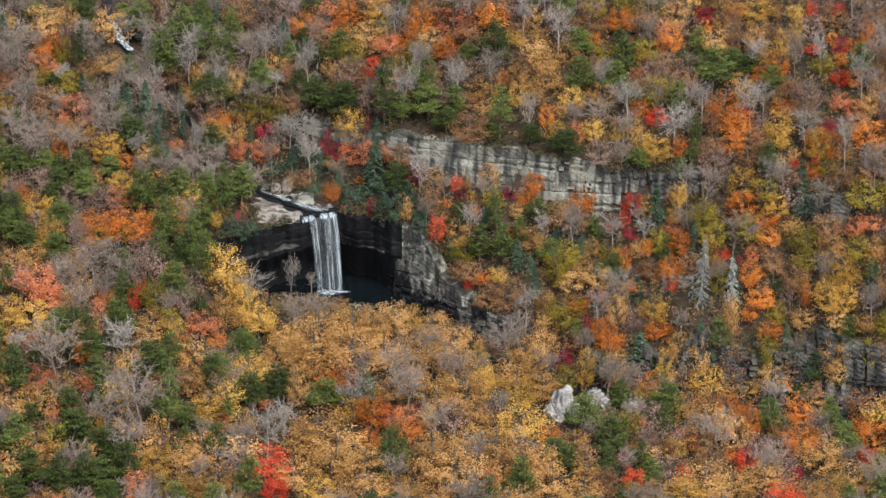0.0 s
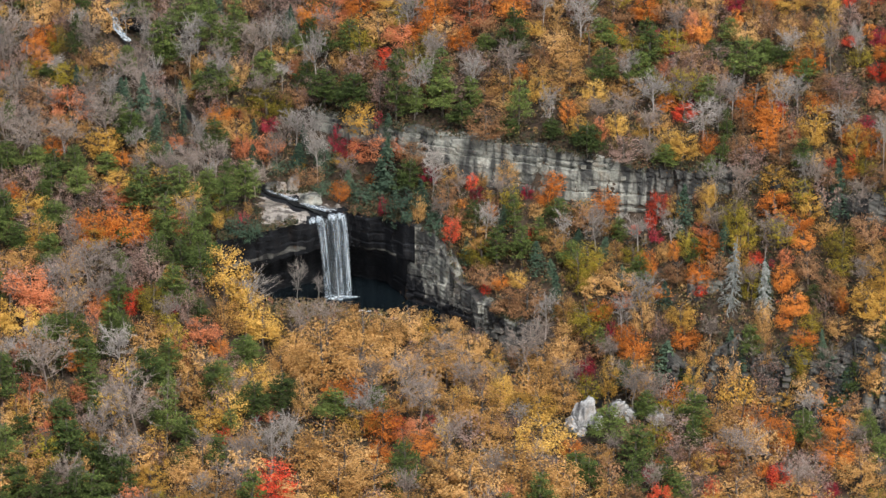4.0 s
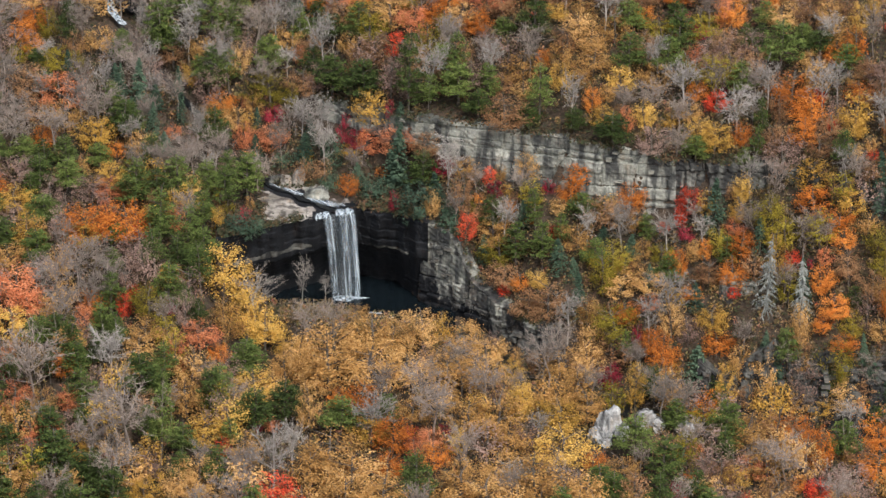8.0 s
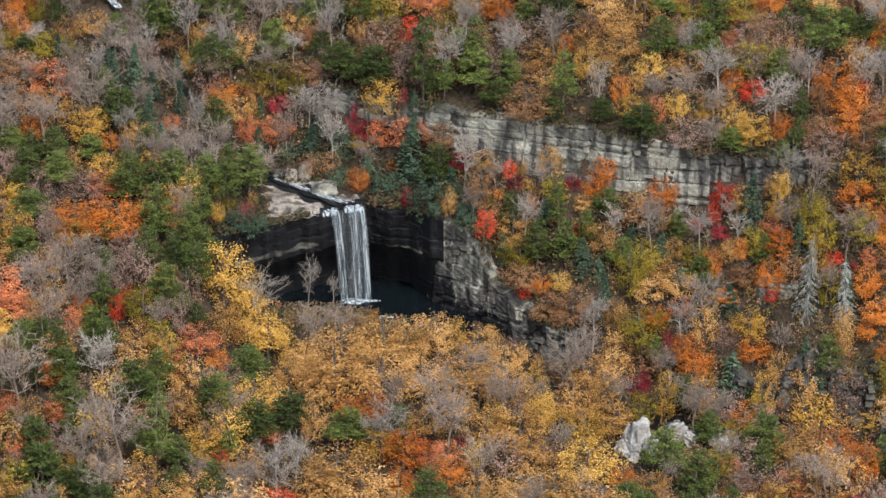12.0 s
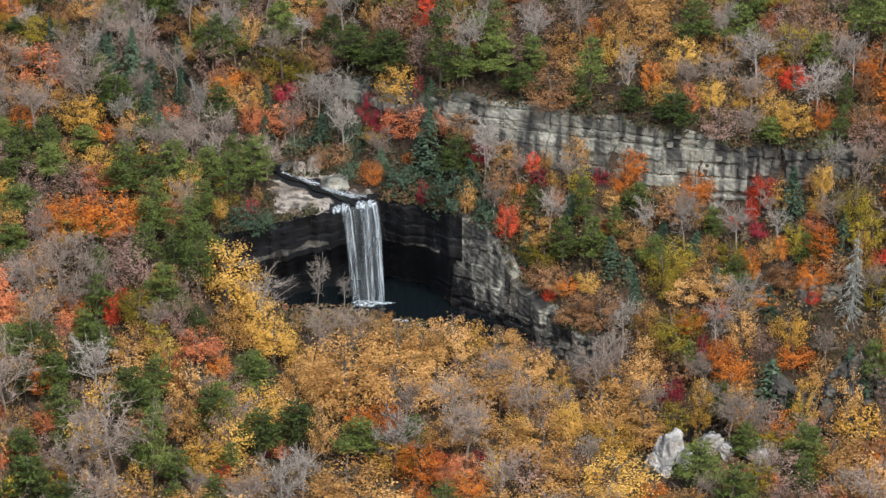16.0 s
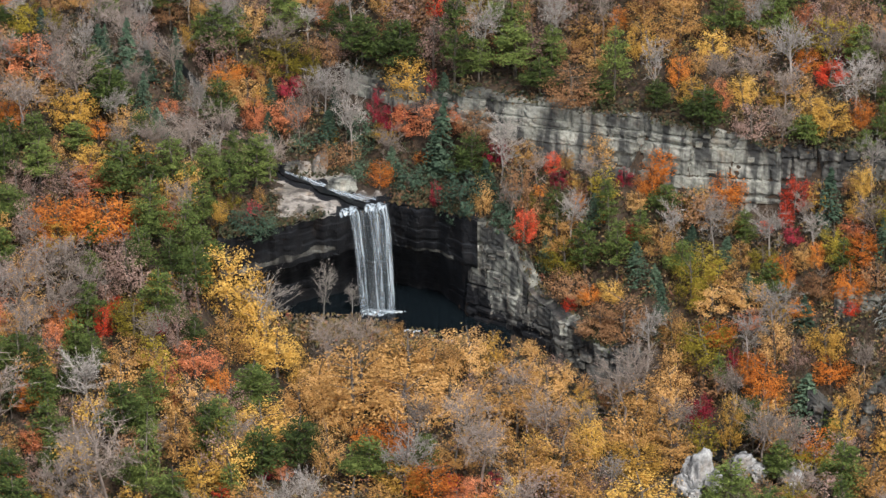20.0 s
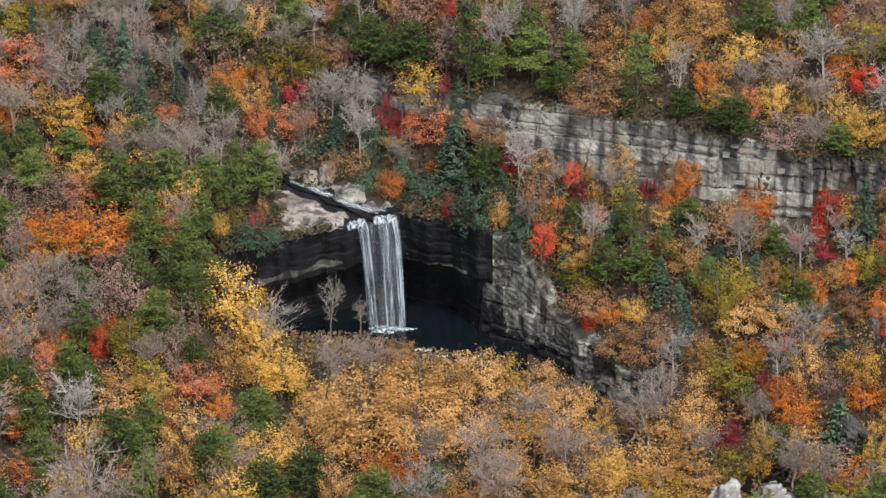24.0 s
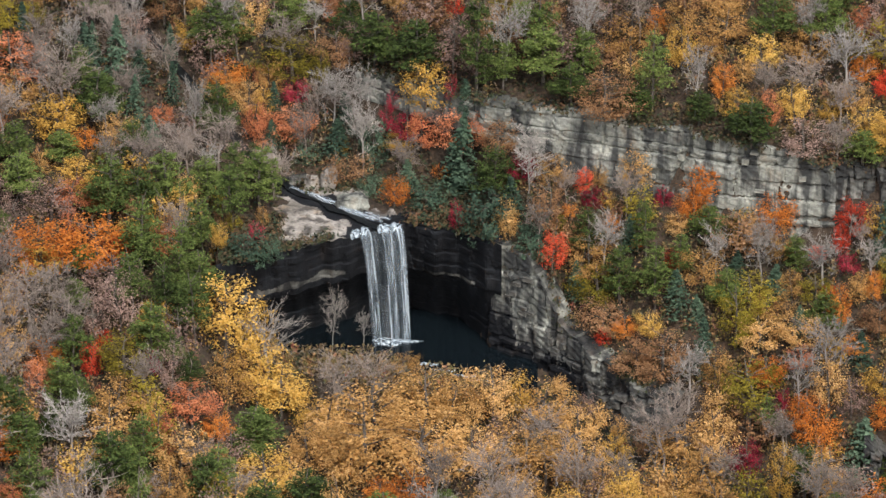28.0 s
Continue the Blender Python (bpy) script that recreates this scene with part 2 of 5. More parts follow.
# ---- rock walls ----
def hash01(*keys):
    v = 0.0
    for k, f in zip(keys, (12.9898, 78.233, 37.719, 9.151)):
        v = v + k * f
    v = np.sin(v) * 43758.5453
    return v - np.floor(v)


def rock_wall(name, line, mat, seed, lean=0.12, block=5.0, bed=3.4, rough=0.8, step=0.3, ragged=1.4, label=""):
    """A cliff along a line of (x, y, foot, brow): thick beds of squared blocks, set back or proud, with open joints and thin ledges."""
    line = np.array(line, float)
    run = np.r_[0, np.cumsum(np.hypot(*np.diff(line[:, :2], axis=0).T))]
    n = int(run[-1] / step) + 1
    a = np.linspace(0, run[-1], n)
    x, y, lo, hi = (np.interp(a, run, line[:, k]) for k in range(4))
    hi = hi + 0.4 * hash01(np.floor(a / 2.3), seed) + ragged * (hash01(np.floor(a / 6.7 + 0.3 * np.sin(a)), seed + 1) - 0.6)
    tx, ty = np.gradient(x), np.gradient(y)
    k = np.ones(31) / 31
    tx, ty = (np.convolve(np.pad(q, 15, "edge"), k, "valid") for q in (tx, ty))
    size = np.hypot(tx, ty)
    nx, ny = ty / size, -tx / size
    m = int(float((hi - lo).max()) / step) + 2
    v = np.linspace(0, 1, m)[:, None]
    z = lo + (hi - lo) * v
    A = np.broadcast_to(a, z.shape)
    level = (z + 0.6 * np.sin(A * 0.05 + seed)) / bed
    level = level + 0.3 * np.sin(np.floor(level) * 2.1 + seed)
    row = np.floor(level)
    along = A / block + 3 * hash01(row, seed) + 0.06 * np.sin(z * 0.9)
    col = np.floor(along)
    within = (along % 1) - 0.5
    out = rough * (hash01(row, col, seed) - 0.45) + 0.7 * rough * (hash01(row, seed + 5) - 0.5)
    out = out + 0.5 * rough * within * (hash01(col, row, seed + 2) - 0.5) * 2
    great = A / (block * 3.1) + 0.4 * np.sin(A * 0.11 + seed) + 0.06 * np.sin(z * 0.25 + seed)
    out = out + 1.5 * rough * (hash01(np.floor(great), seed + 9) - 0.5)
    cleft = np.abs(great % 1 - 0.5) > 0.475
    thin = np.floor(z / 0.62 + hash01(col, seed))
    out = out + 0.14 * rough * (hash01(thin, col, seed + 3) - 0.5) - 0.35 * rough * (np.abs(within) > 0.465) - 0.8 * rough * cleft
    out = out - lean * (z - lo) - 0.5 * rough * (level % 1 < 0.09)
    out = out + 0.12 * rough * np.sin(A * 2.3 + z * 1.3) * np.sin(z * 2.9)
    verts = np.stack([x + nx * out, y + ny * out, z], -1)
    back = np.stack([x - nx * 5, y - ny * 5, hi + 0.1], -1)[None]
    me = sheet(name, np.concatenate([verts, back]).reshape(-1, 3).tolist(), grid_faces(m + 1, n).tolist(), [mat], smooth=False)
    return tagged(new(name, me), label, "cliff", kind="structure")


def foot_line(xs, lift=-2.0, out=0.0):
    """Points along the gorge wall from its foot to its brow."""
    return [(x, np.interp(x, WALL_X, WALL_Y) - out, np.interp(x, WALL_X, FOOT_Z) + lift, np.interp(x, BROW_X, BROW_Z)) for x in xs]


def rim_line(xs, drop=1.5):
    """Points along the upper cliff."""
    return [(x, np.interp(x, RIM_X, RIM_Y) - 2.6, np.interp(x, RIM_X, RIM_Z) - np.interp(x, SCAR_X, SCAR_H) - drop, np.interp(x, RIM_X, RIM_Z) + 0.2) for x in xs]


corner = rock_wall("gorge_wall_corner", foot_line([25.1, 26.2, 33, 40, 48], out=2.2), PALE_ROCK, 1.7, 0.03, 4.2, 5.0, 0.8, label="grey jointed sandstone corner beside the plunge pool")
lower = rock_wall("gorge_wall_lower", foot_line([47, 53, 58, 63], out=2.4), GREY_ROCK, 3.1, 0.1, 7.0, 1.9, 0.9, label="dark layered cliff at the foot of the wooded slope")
rock_wall("gorge_wall_east", foot_line([98, 104, 111, 117, 125, 133, 140, 146], out=2.4), GREY_ROCK, 4.4, 0.12, 2.6, 9.0, 1.8, label="weathered grey cliff half hidden by trees")
rock_wall("gorge_wall_far_east", foot_line([146, 150, 157, 164, 175], out=2.4), GREY_ROCK, 5.2, 0.08, 3.2, 5.0, 1.5, label="weathered grey cliff at the end of the gorge")
rock_wall("upper_cliff", rim_line([-1, 12, 25, 38, 50, 62, 73, 82, 90, 93]), PALE_ROCK, 6.2, 0.08, 9.0, 3.8, 0.65, label="pale grey sandstone cliff band with dark water stains")
rock_wall("upper_cliff_east", rim_line([93, 104, 112, 118, 125, 135, 146, 156, 170]), GREY_ROCK, 7.9, 0.06, 3.2, 5.0, 1.2, label="broken grey cliff among trees on the hillside")
rock_wall("middle_cliff", [(104, -27, 8, 18), (110, -29, 6, 19), (116, -30, 6, 18), (121, -29, 9, 15)], PALE_ROCK, 9.3, 0.05, 2.6, 6.2, 0.9, label="pale cliff face below a dead silver tree")
# the foot of the wall is near-black up to a ragged edge, and the wall grows darker away from the corner
for wall, dark_top in ((corner, 9.0), (lower, 5.5)):
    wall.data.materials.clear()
    for m in (PALE_ROCK, GREY_ROCK, WET_SHADE_ROCK):
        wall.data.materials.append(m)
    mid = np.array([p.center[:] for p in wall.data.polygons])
    edge = dark_top + 2.0 * np.sin(mid[:, 0] * 0.5) + 1.2 * np.sin(mid[:, 0] * 1.7) - 0.35 * np.maximum(mid[:, 0] - 26, 0)
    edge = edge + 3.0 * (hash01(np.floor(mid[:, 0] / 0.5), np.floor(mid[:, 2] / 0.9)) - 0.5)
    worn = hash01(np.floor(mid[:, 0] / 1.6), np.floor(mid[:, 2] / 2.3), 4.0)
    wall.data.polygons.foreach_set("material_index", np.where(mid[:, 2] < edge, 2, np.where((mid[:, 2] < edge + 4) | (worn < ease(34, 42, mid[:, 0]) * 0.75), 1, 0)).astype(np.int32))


def stone_blocks(wall, line, count, seed, mat, low=0.0, tall=(0.5, 1.4)):
    """Squared blocks that stand proud of a cliff's face, each a part of it."""
    rnd = random.Random(seed)
    shapes = []
    for k in range(6):
        bm = bmesh.new()
        bmesh.ops.create_cube(bm, size=1.0)
        bmesh.ops.bevel(bm, geom=bm.edges[:], offset=0.06, segments=1, affect="EDGES")
        for v in bm.verts:
            v.co += Vector([rnd.uniform(-0.05, 0.05) for _ in range(3)])
        me = bpy.data.meshes.new("stone_block")
        bm.to_mesh(me)
        bm.free()
        me.materials.append(mat)
        shapes.append(me)
    line = np.array(line, float)
    for k in range(count):
        x = rnd.uniform(line[0, 0], line[-1, 0])
        y, lo, hi = (float(np.interp(x, line[:, 0], line[:, c])) for c in (1, 2, 3))
        x2 = x + 0.5
        turn = math.degrees(math.atan2(float(np.interp(x2, line[:, 0], line[:, 1])) - y, 0.5))
        w, h = rnd.uniform(0.9, 2.4), rnd.uniform(*tall)
        z = lo + (hi - lo) * rnd.uniform(low, 0.97) - h / 2
        if z - h / 2 < lo + 0.5:
            continue
        ob = new("stone_block", shapes[k % 6])
        ob.matrix_world = pose(x, y + 0.95 + 0.05 * (z - lo), z, rnd.uniform(-2, 2), rnd.uniform(-3, 3), turn + rnd.uniform(-5, 5)) @ Matrix.Diagonal((w, 2.0, h, 1))
        ob.parent = wall


stone_blocks(bpy.data.objects["upper_cliff"], rim_line([0, 12, 25, 38, 50, 62, 73, 82, 90, 95]), 36, 5, PALE_ROCK)
stone_blocks(corner, foot_line([27, 33, 40, 47], out=2.2), 18, 6, GREY_ROCK, 0.5)
stone_blocks(lower, foot_line([48, 53, 58, 62], out=2.4), 14, 7, GREY_ROCK, 0.3)
stone_blocks(bpy.data.objects["gorge_wall_east"], foot_line([99, 104, 111, 117, 125, 133, 140, 145], out=2.4), 26, 8, GREY_ROCK, 0.2)


# ---- the horseshoe of the fall ----
LIP_X = [-26, -19, -12, -2, 3, 10, 18, 25, 29]
LIP_Y = [-19, -16.5, -12, -6.0, -2.4, -0.6, -3.0, -7.0, -9]


def alcove():
    """The undercut rock under the lip: a proud cap, broken beds, and a deep hollow down to the pool, wet and with its
    shade painted in near-black.
    """
    xs, zs = np.arange(-26, 29.01, 0.4), np.linspace(26.4, -1.5, 96)
    X, Z = np.meshgrid(xs, zs)
    lip = np.interp(X, LIP_X, LIP_Y) + 0.5 * np.sin(X * 0.7) + 0.3 * np.sin(X * 1.9)
    cap = np.interp(Z, [-2, 2, 6, 10, 13, 15, 15.5, 16.2, 19, 22, 24, 26, 26.4], [12, 11.5, 10.3, 8.2, 5.6, 3.9, 2.7, 2.5, 1.6, 0.8, 0.35, 0.1, 0.6])
    arch = np.interp(X, [-26, -18, -10, 20, 27], [0.35, 0.7, 1, 1, 0.35])
    bed = np.floor(Z / 1.15 + 0.5 * np.sin(X * 0.09) + 0.3 * np.sin(Z * 0.9))
    col = np.floor(X / 3.6 + 3 * hash01(bed, 2.0))
    Y = lip + cap * arch - 0.4 * (hash01(bed, col, 1.0) - 0.5) - 0.08 * (hash01(bed, 4.0) - 0.5) + 0.5 * (hash01(np.floor(X / 2.9 + 0.3 * np.sin(Z * 0.4)), 6.0) - 0.5) + 0.5 * np.sin(X * 0.45 + 1.0) * np.sin(Z * 0.21) - 0.06 * hash01(np.floor(Z / 0.4), col)
    me = sheet("alcove_wall", np.stack([X, Y, Z], -1).reshape(-1, 3).tolist(), grid_faces(*X.shape).tolist(), [WET_SHADE_ROCK, GREY_ROCK], smooth=False)
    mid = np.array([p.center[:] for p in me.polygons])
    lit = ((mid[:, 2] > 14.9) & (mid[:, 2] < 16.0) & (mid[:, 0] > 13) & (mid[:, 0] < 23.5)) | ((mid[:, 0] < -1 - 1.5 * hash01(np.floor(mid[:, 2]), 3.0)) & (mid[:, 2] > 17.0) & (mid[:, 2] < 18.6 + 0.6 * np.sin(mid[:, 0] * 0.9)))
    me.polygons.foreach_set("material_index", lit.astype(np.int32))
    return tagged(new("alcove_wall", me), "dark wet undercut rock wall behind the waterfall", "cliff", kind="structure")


def river_ledge():
    """The flat bedrock over which the brook runs to the lip."""
    xs, t = np.arange(-26, 29.01, 0.3), np.linspace(0, 1, 64)[:, None]
    lip = np.interp(xs, LIP_X, LIP_Y) + 0.5 * np.sin(xs * 0.7) + 0.3 * np.sin(xs * 1.9)
    Y = lip + 0.1 + (19 - lip) * t
    X = np.broadcast_to(xs, Y.shape)
    far, bed = brook_at(X, Y)
    far = np.where(Y > 3, far, np.minimum(far, np.abs(X - 5)))
    step = np.floor(Y * 0.35 + 0.5 * np.sin(X * 0.3)) * 0.16
    Z = 26.3 + 0.03 * Y + step * 0.6 + 0.5 * ease(3, 9, far) - 0.35 * ease(4.5, 2, far) + 0.12 * np.sin(X * 1.3 + Y * 2.1)
    Z[-1] -= 3
    me = sheet("river_ledge", np.stack([X, Y, Z], -1).reshape(-1, 3).tolist(), grid_faces(*X.shape).tolist(), [LEDGE_ROCK, WET_SHADE_ROCK, LITTER], smooth=False)
    mid = np.array([p.center[:] for p in me.polygons])
    lip = np.interp(mid[:, 0], LIP_X, LIP_Y)
    wet = (brook_at(mid[:, 0], mid[:, 1])[0] < 2.6 + 0.9 * np.sin(mid[:, 0] * 1.1)) | ((mid[:, 0] > -1.5) & (mid[:, 1] < lip + 4.5))
    soil = (mid[:, 0] < -14.5 + 1.5 * np.sin(mid[:, 1])) | ((mid[:, 0] > 9.5) & (mid[:, 1] > lip + 2.0 + np.sin(mid[:, 0]))) | (mid[:, 1] > 13 - 0.3 * mid[:, 0]) | ((mid[:, 0] > 2.5) & (mid[:, 1] > 6.0 - 0.25 * mid[:, 0] + np.sin(mid[:, 0] * 2)))
    me.polygons.foreach_set("material_index", np.where(soil & ~wet, 2, wet).astype(np.int32))
    return tagged(new("river_ledge", me), "bleached flat bedrock ledge above the waterfall", "rock ledge", kind="structure")


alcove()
river_ledge()


def water_material(name, deep, rough, ripple):
    m, nodes, link, shader = material(name, rough)
    shader.inputs["Base Color"].default_value = (*deep, 1)
    shader.inputs["Specular IOR Level"].default_value = 0.5
    nz = noise_node(nodes, link, 1.6, 4, (1, 2.2, 1))
    bump(nodes, link, shader, nz.outputs["Fac"], ripple, 0.12)
    return m


def foam_material(name, scale, stretch, cut, solid):
    """White water: broken into threads that let what is behind them show."""
    m, nodes, link, shader = material(name, 0.6)
    nz = noise_node(nodes, link, scale, 6, stretch, "UV")
    tone = ramp_node(nodes, [(0.34, (0.3, 0.4, 0.46)), (0.7, (0.76, 0.82, 0.86))])
    link(nz.outputs["Fac"], tone.inputs[0])
    link(tone.outputs[0], shader.inputs["Base Color"])
    r = ramp_node(nodes, [(cut - 0.08, (0.06, 0.06, 0.06)), (cut + 0.26, (solid, solid, solid))])
    link(nz.outputs["Fac"], r.inputs[0])
    link(r.outputs[0], shader.inputs["Alpha"])
    return m


POOL = water_material("dark_pool_water", (0.005, 0.008, 0.01), 0.06, 0.1)
BROOK_WATER = water_material("brook_water", (0.006, 0.008, 0.009), 0.3, 0.5)
FALL = foam_material("falling_water", 1.7, (1.0, 0.05, 1.0), 0.46, 0.52)
VEIL = foam_material("thin_falling_water", 1.7, (1.0, 0.04, 1.0), 0.52, 0.16)
FOAM = foam_material("white_foam", 1.3, (1, 1, 1), 0.42, 0.8)


def part(name, me, parent, label=""):
    ob = new(name, me)
    ob.parent = parent
    if label:
        ob["label"] = label
    return ob


def ribbon(points, width, drop=0.0):
    """A strip along points, crowned a little, as verts and faces."""
    p = np.array(points, float)
    d = np.gradient(p[:, :2], axis=0)
    d /= np.maximum(np.hypot(*d.T)[:, None], 1e-6)
    side = np.stack([-d[:, 1], d[:, 0], 0 * d[:, 0]], -1) * np.reshape(width, (-1, 1)) / 2
    verts = np.stack([p - side, p + [0, 0, drop], p + side], 1).reshape(-1, 3)
    return verts, grid_faces(len(p), 3)


def uv_sheet(name, P, u, v, mat):
    """A grid of points as a mesh with its own u and v, for threads that follow the water."""
    me = sheet(name, P.reshape(-1, 3).tolist(), grid_faces(*P.shape[:2]).tolist(), [mat])
    uv = np.stack([u, v], -1).reshape(-1, 2)
    loops = np.zeros(len(me.loops), np.int32)
    me.loops.foreach_get("vertex_index", loops)
    me.uv_layers.new(name="flow").data.foreach_set("uv", uv[loops].ravel())
    return me


def waterfall():
    rnd = np.random.default_rng(4)
    foot = np.array([6.0, -2.0, 2.5])
    top = tagged(new("waterfall"), "white plunging waterfall in two joined streams off a rock lip", "waterfall")
    top.location = foot

    def stream_sheet(name, x0, x1, start, mat, depth, label=""):
        cols, q = int((x1 - x0) / 0.16), np.linspace(start, 1, 40)[:, None]
        t = np.linspace(0, 1, cols)[None]
        tau = np.sqrt(q)
        X = x0 + (x1 - x0) * (t - (t - 0.5) * 0.14 * tau) + 2.4 * tau - 0.12 * (x0 - 4) * tau
        lump = rnd.normal(size=cols)
        lump = np.convolve(np.pad(lump, 3, "edge"), np.ones(4) / 4, "same")[3:-3]
        Y = np.interp(x0 + (x1 - x0) * t, LIP_X, LIP_Y) - 0.3 - 2.4 * tau - depth - 0.55 * lump[None] * (0.25 + tau)
        Z = 26.55 - 23.95 * q + 0 * t
        me = uv_sheet(name, np.stack([X, Y, Z], -1) - foot, (x1 - x0) * t + 0 * q + x0 * 1.7, 26 * q + 0 * t, mat)
        return part(name, me, top, label)

    stream_sheet("side_stream", 0.8, 2.9, 0.0, FALL, 0.2)
    stream_sheet("thin_veil", 2.2, 5.4, 0.02, VEIL, 0.0, "thin see-through veil of falling water")
    stream_sheet("middle_veil", 5.6, 8.6, 0.02, VEIL, 0.05, "thin see-through veil of falling water")
    stream_sheet("main_stream", 4.9, 6.9, 0.0, FALL, 0.25)
    stream_sheet("outer_stream", 7.3, 9.2, 0.0, FALL, 0.3)
    stream_sheet("edge_thread", 8.4, 9.3, 0.0, FALL, 0.5)
    # churned water where the stream tips over the lip
    for x0, x1 in ((-0.4, 2.9), (4.8, 9.2)):
        t, s = np.meshgrid(np.linspace(0, 1, 30), np.linspace(0, 1, 12))
        X = x0 + (x1 - x0) * t + 0.25 * np.sin(7 * s + 5 * t)
        Y = np.interp(X, LIP_X, LIP_Y) + 0.5 + 0.5 * np.sin(t * 11) - (1.2 + 0.5 * np.sin(t * 11)) * s
        Z = 26.7 - 1.2 * ease(0.5, 1.0, s) + 0.12 * np.sin(t * 29 + s * 5)
        part("lip_foam", uv_sheet("lip_foam", np.stack([X, Y, Z], -1) - foot, 4 * t, 3 * s, FOAM), top, "white foaming edge at the lip")
    t, r = np.meshgrid(np.linspace(0, 2 * math.pi, 40), np.linspace(0, 1, 9))
    wave = 1 + 0.3 * np.sin(3 * t + 1) * r + 0.2 * np.sin(7 * t) * r
    X, Y = 7.8 + 4.0 * r * wave * np.cos(t), -4.3 + 1.5 * r * wave * np.sin(t)
    Z = 2.66 + (1 - r) * (0.6 + 0.5 * np.sin(5 * t + 9 * r) * r)
    part("splash", uv_sheet("splash", np.stack([X, Y, Z], -1) - foot, X, Y, FOAM), top, "white splash on the pool")
    return top


waterfall()

px, t = np.linspace(-24, 36, 61), np.linspace(0, 1, 14)[:, None]
near = np.interp(px, POOL_X, POOL_Y) + 0.8 * np.sin(px * 0.6) + 0.4 * np.sin(px * 1.7)
back = np.maximum(np.interp(px, LIP_X, LIP_Y) + 12.5, near + 0.5)
pool_v = np.stack([px + 0 * t, near + (back - near) * t, 2.55 + 0 * t + 0 * px], -1)
tagged(new("plunge_pool_water", sheet("plunge_pool_water", pool_v.reshape(-1, 3).tolist(), grid_faces(14, 61).tolist(), [POOL])), "dark still water of the plunge pool", "water", kind="structure")


def stream(name, pts, wide, mat, label, seed):
    rnd = random.Random(seed)
    p, run = np.array(pts, float), np.linspace(0, len(pts) - 1, len(pts) * 6)
    line = np.stack([np.interp(run, range(len(pts)), p[:, k]) for k in range(3)], -1)
    line[:, 2] = np.interp(run, range(len(pts)), p[:, 2]) + 0.25
    v, f = ribbon(line, [wide * rnd.uniform(0.8, 1.2) for _ in run], 0.05)
    return tagged(new(name, sheet(name, v.tolist(), f.tolist(), [mat])), label, "water", kind="structure")


stream("brook_water", [(x, y, z + 0.1) for x, y, z in BROOK], 1.7, BROOK_WATER, "dark shallow brook running over bedrock", 3)
OUTFLOW = [(24, -17), (33, -22), (44, -31), (56, -40), (68, -48), (80, -52), (96, -54), (120, -56), (150, -58), (190, -62)]
stream("outflow_water", [(x, y, float(ground(x, y)) + 0.2) for x, y in OUTFLOW], 7.0, BROOK_WATER, "stream leaving the pool among boulders", 5)


def stand(x, y):
    """Height on which a thing stands: the land, or the ledge above the fall."""
    on = -25.5 < x < 28.5 and np.interp(x, LIP_X, LIP_Y) < y < 18
    return max(float(ground(x, y)), 26.5 + 0.03 * y if on else -1e9)


def boulder(name, x, y, dims, turn, mat, seed, label, sink=0.2, group=""):
    """A weathered block: a rounded cube with flat broken faces and chipped edges."""
    bm = bmesh.new()
    bmesh.ops.create_icosphere(bm, subdivisions=4, radius=1.0)
    rng = np.random.default_rng(seed)
    cuts = [(Vector(d).normalized(), k) for d, k in zip(rng.normal(size=(22, 3)).tolist(), rng.uniform(0.58, 1.0, 22).tolist())]
    for v in bm.verts:
        c = v.co.copy()
        c = Vector([math.copysign(abs(q) ** 0.6, q) for q in c]) * 1.0
        for d, k in cuts:
            over = c.dot(d) - k
            if over > 0:
                c -= d * over
        c += c.normalized() * (0.2 * noise.noise(c * 1.9 + Vector((seed, 0, 0))) + 0.16 * noise.noise(c * 4.3) + 0.07 * noise.noise(c * 10.0))
        v.co = Vector((c.x * dims[0] / 2, c.y * dims[1] / 2, c.z * dims[2] / 2))
    me = bpy.data.meshes.new(name)
    bm.to_mesh(me)
    bm.free()
    me.materials.append(mat)
    ob = new(name, me)
    ob.matrix_world = pose(x, y, stand(x, y) + dims[2] * (0.5 - sink), 0, 0, turn)
    return tagged(ob, label, "boulder", group)


boulder("boulder", -0.5, 6.5, (9.0, 4.0, 4.2), -8, PALE_ROCK, 3, "large grey flat-topped block beside the brook")
boulder("boulder", -5.5, 13.5, (3.4, 2.4, 7.0), 10, LEDGE_ROCK, 5, "tall pale split rock beside the brook")
boulder("boulder", -8.5, 14.0, (4.2, 2.6, 4.2), 25, LEDGE_ROCK, 6, "pale rock leaning beside the brook")
boulder("boulder", -12.0, 16.0, (5.0, 3.0, 2.4), 5, GREY_ROCK, 7, "low grey rock at the edge of the brook")
boulder("boulder", -17.0, 22.0, (4.4, 3.0, 3.2), -20, LEDGE_ROCK, 8, "pale angular rock above the brook")
boulder("boulder", -22.0, 21.0, (3.4, 2.4, 2.6), 12, GREY_ROCK, 9, "grey rock among trees by the brook")
boulder("boulder", -25.0, 24.5, (4.0, 3.0, 2.0), 40, GREY_ROCK, 10, "dark wet rock in the brook")
boulder("boulder", 11.5, 2.6, (2.0, 1.4, 1.3), 0, GREY_ROCK, 12, "small round rock near the lip")
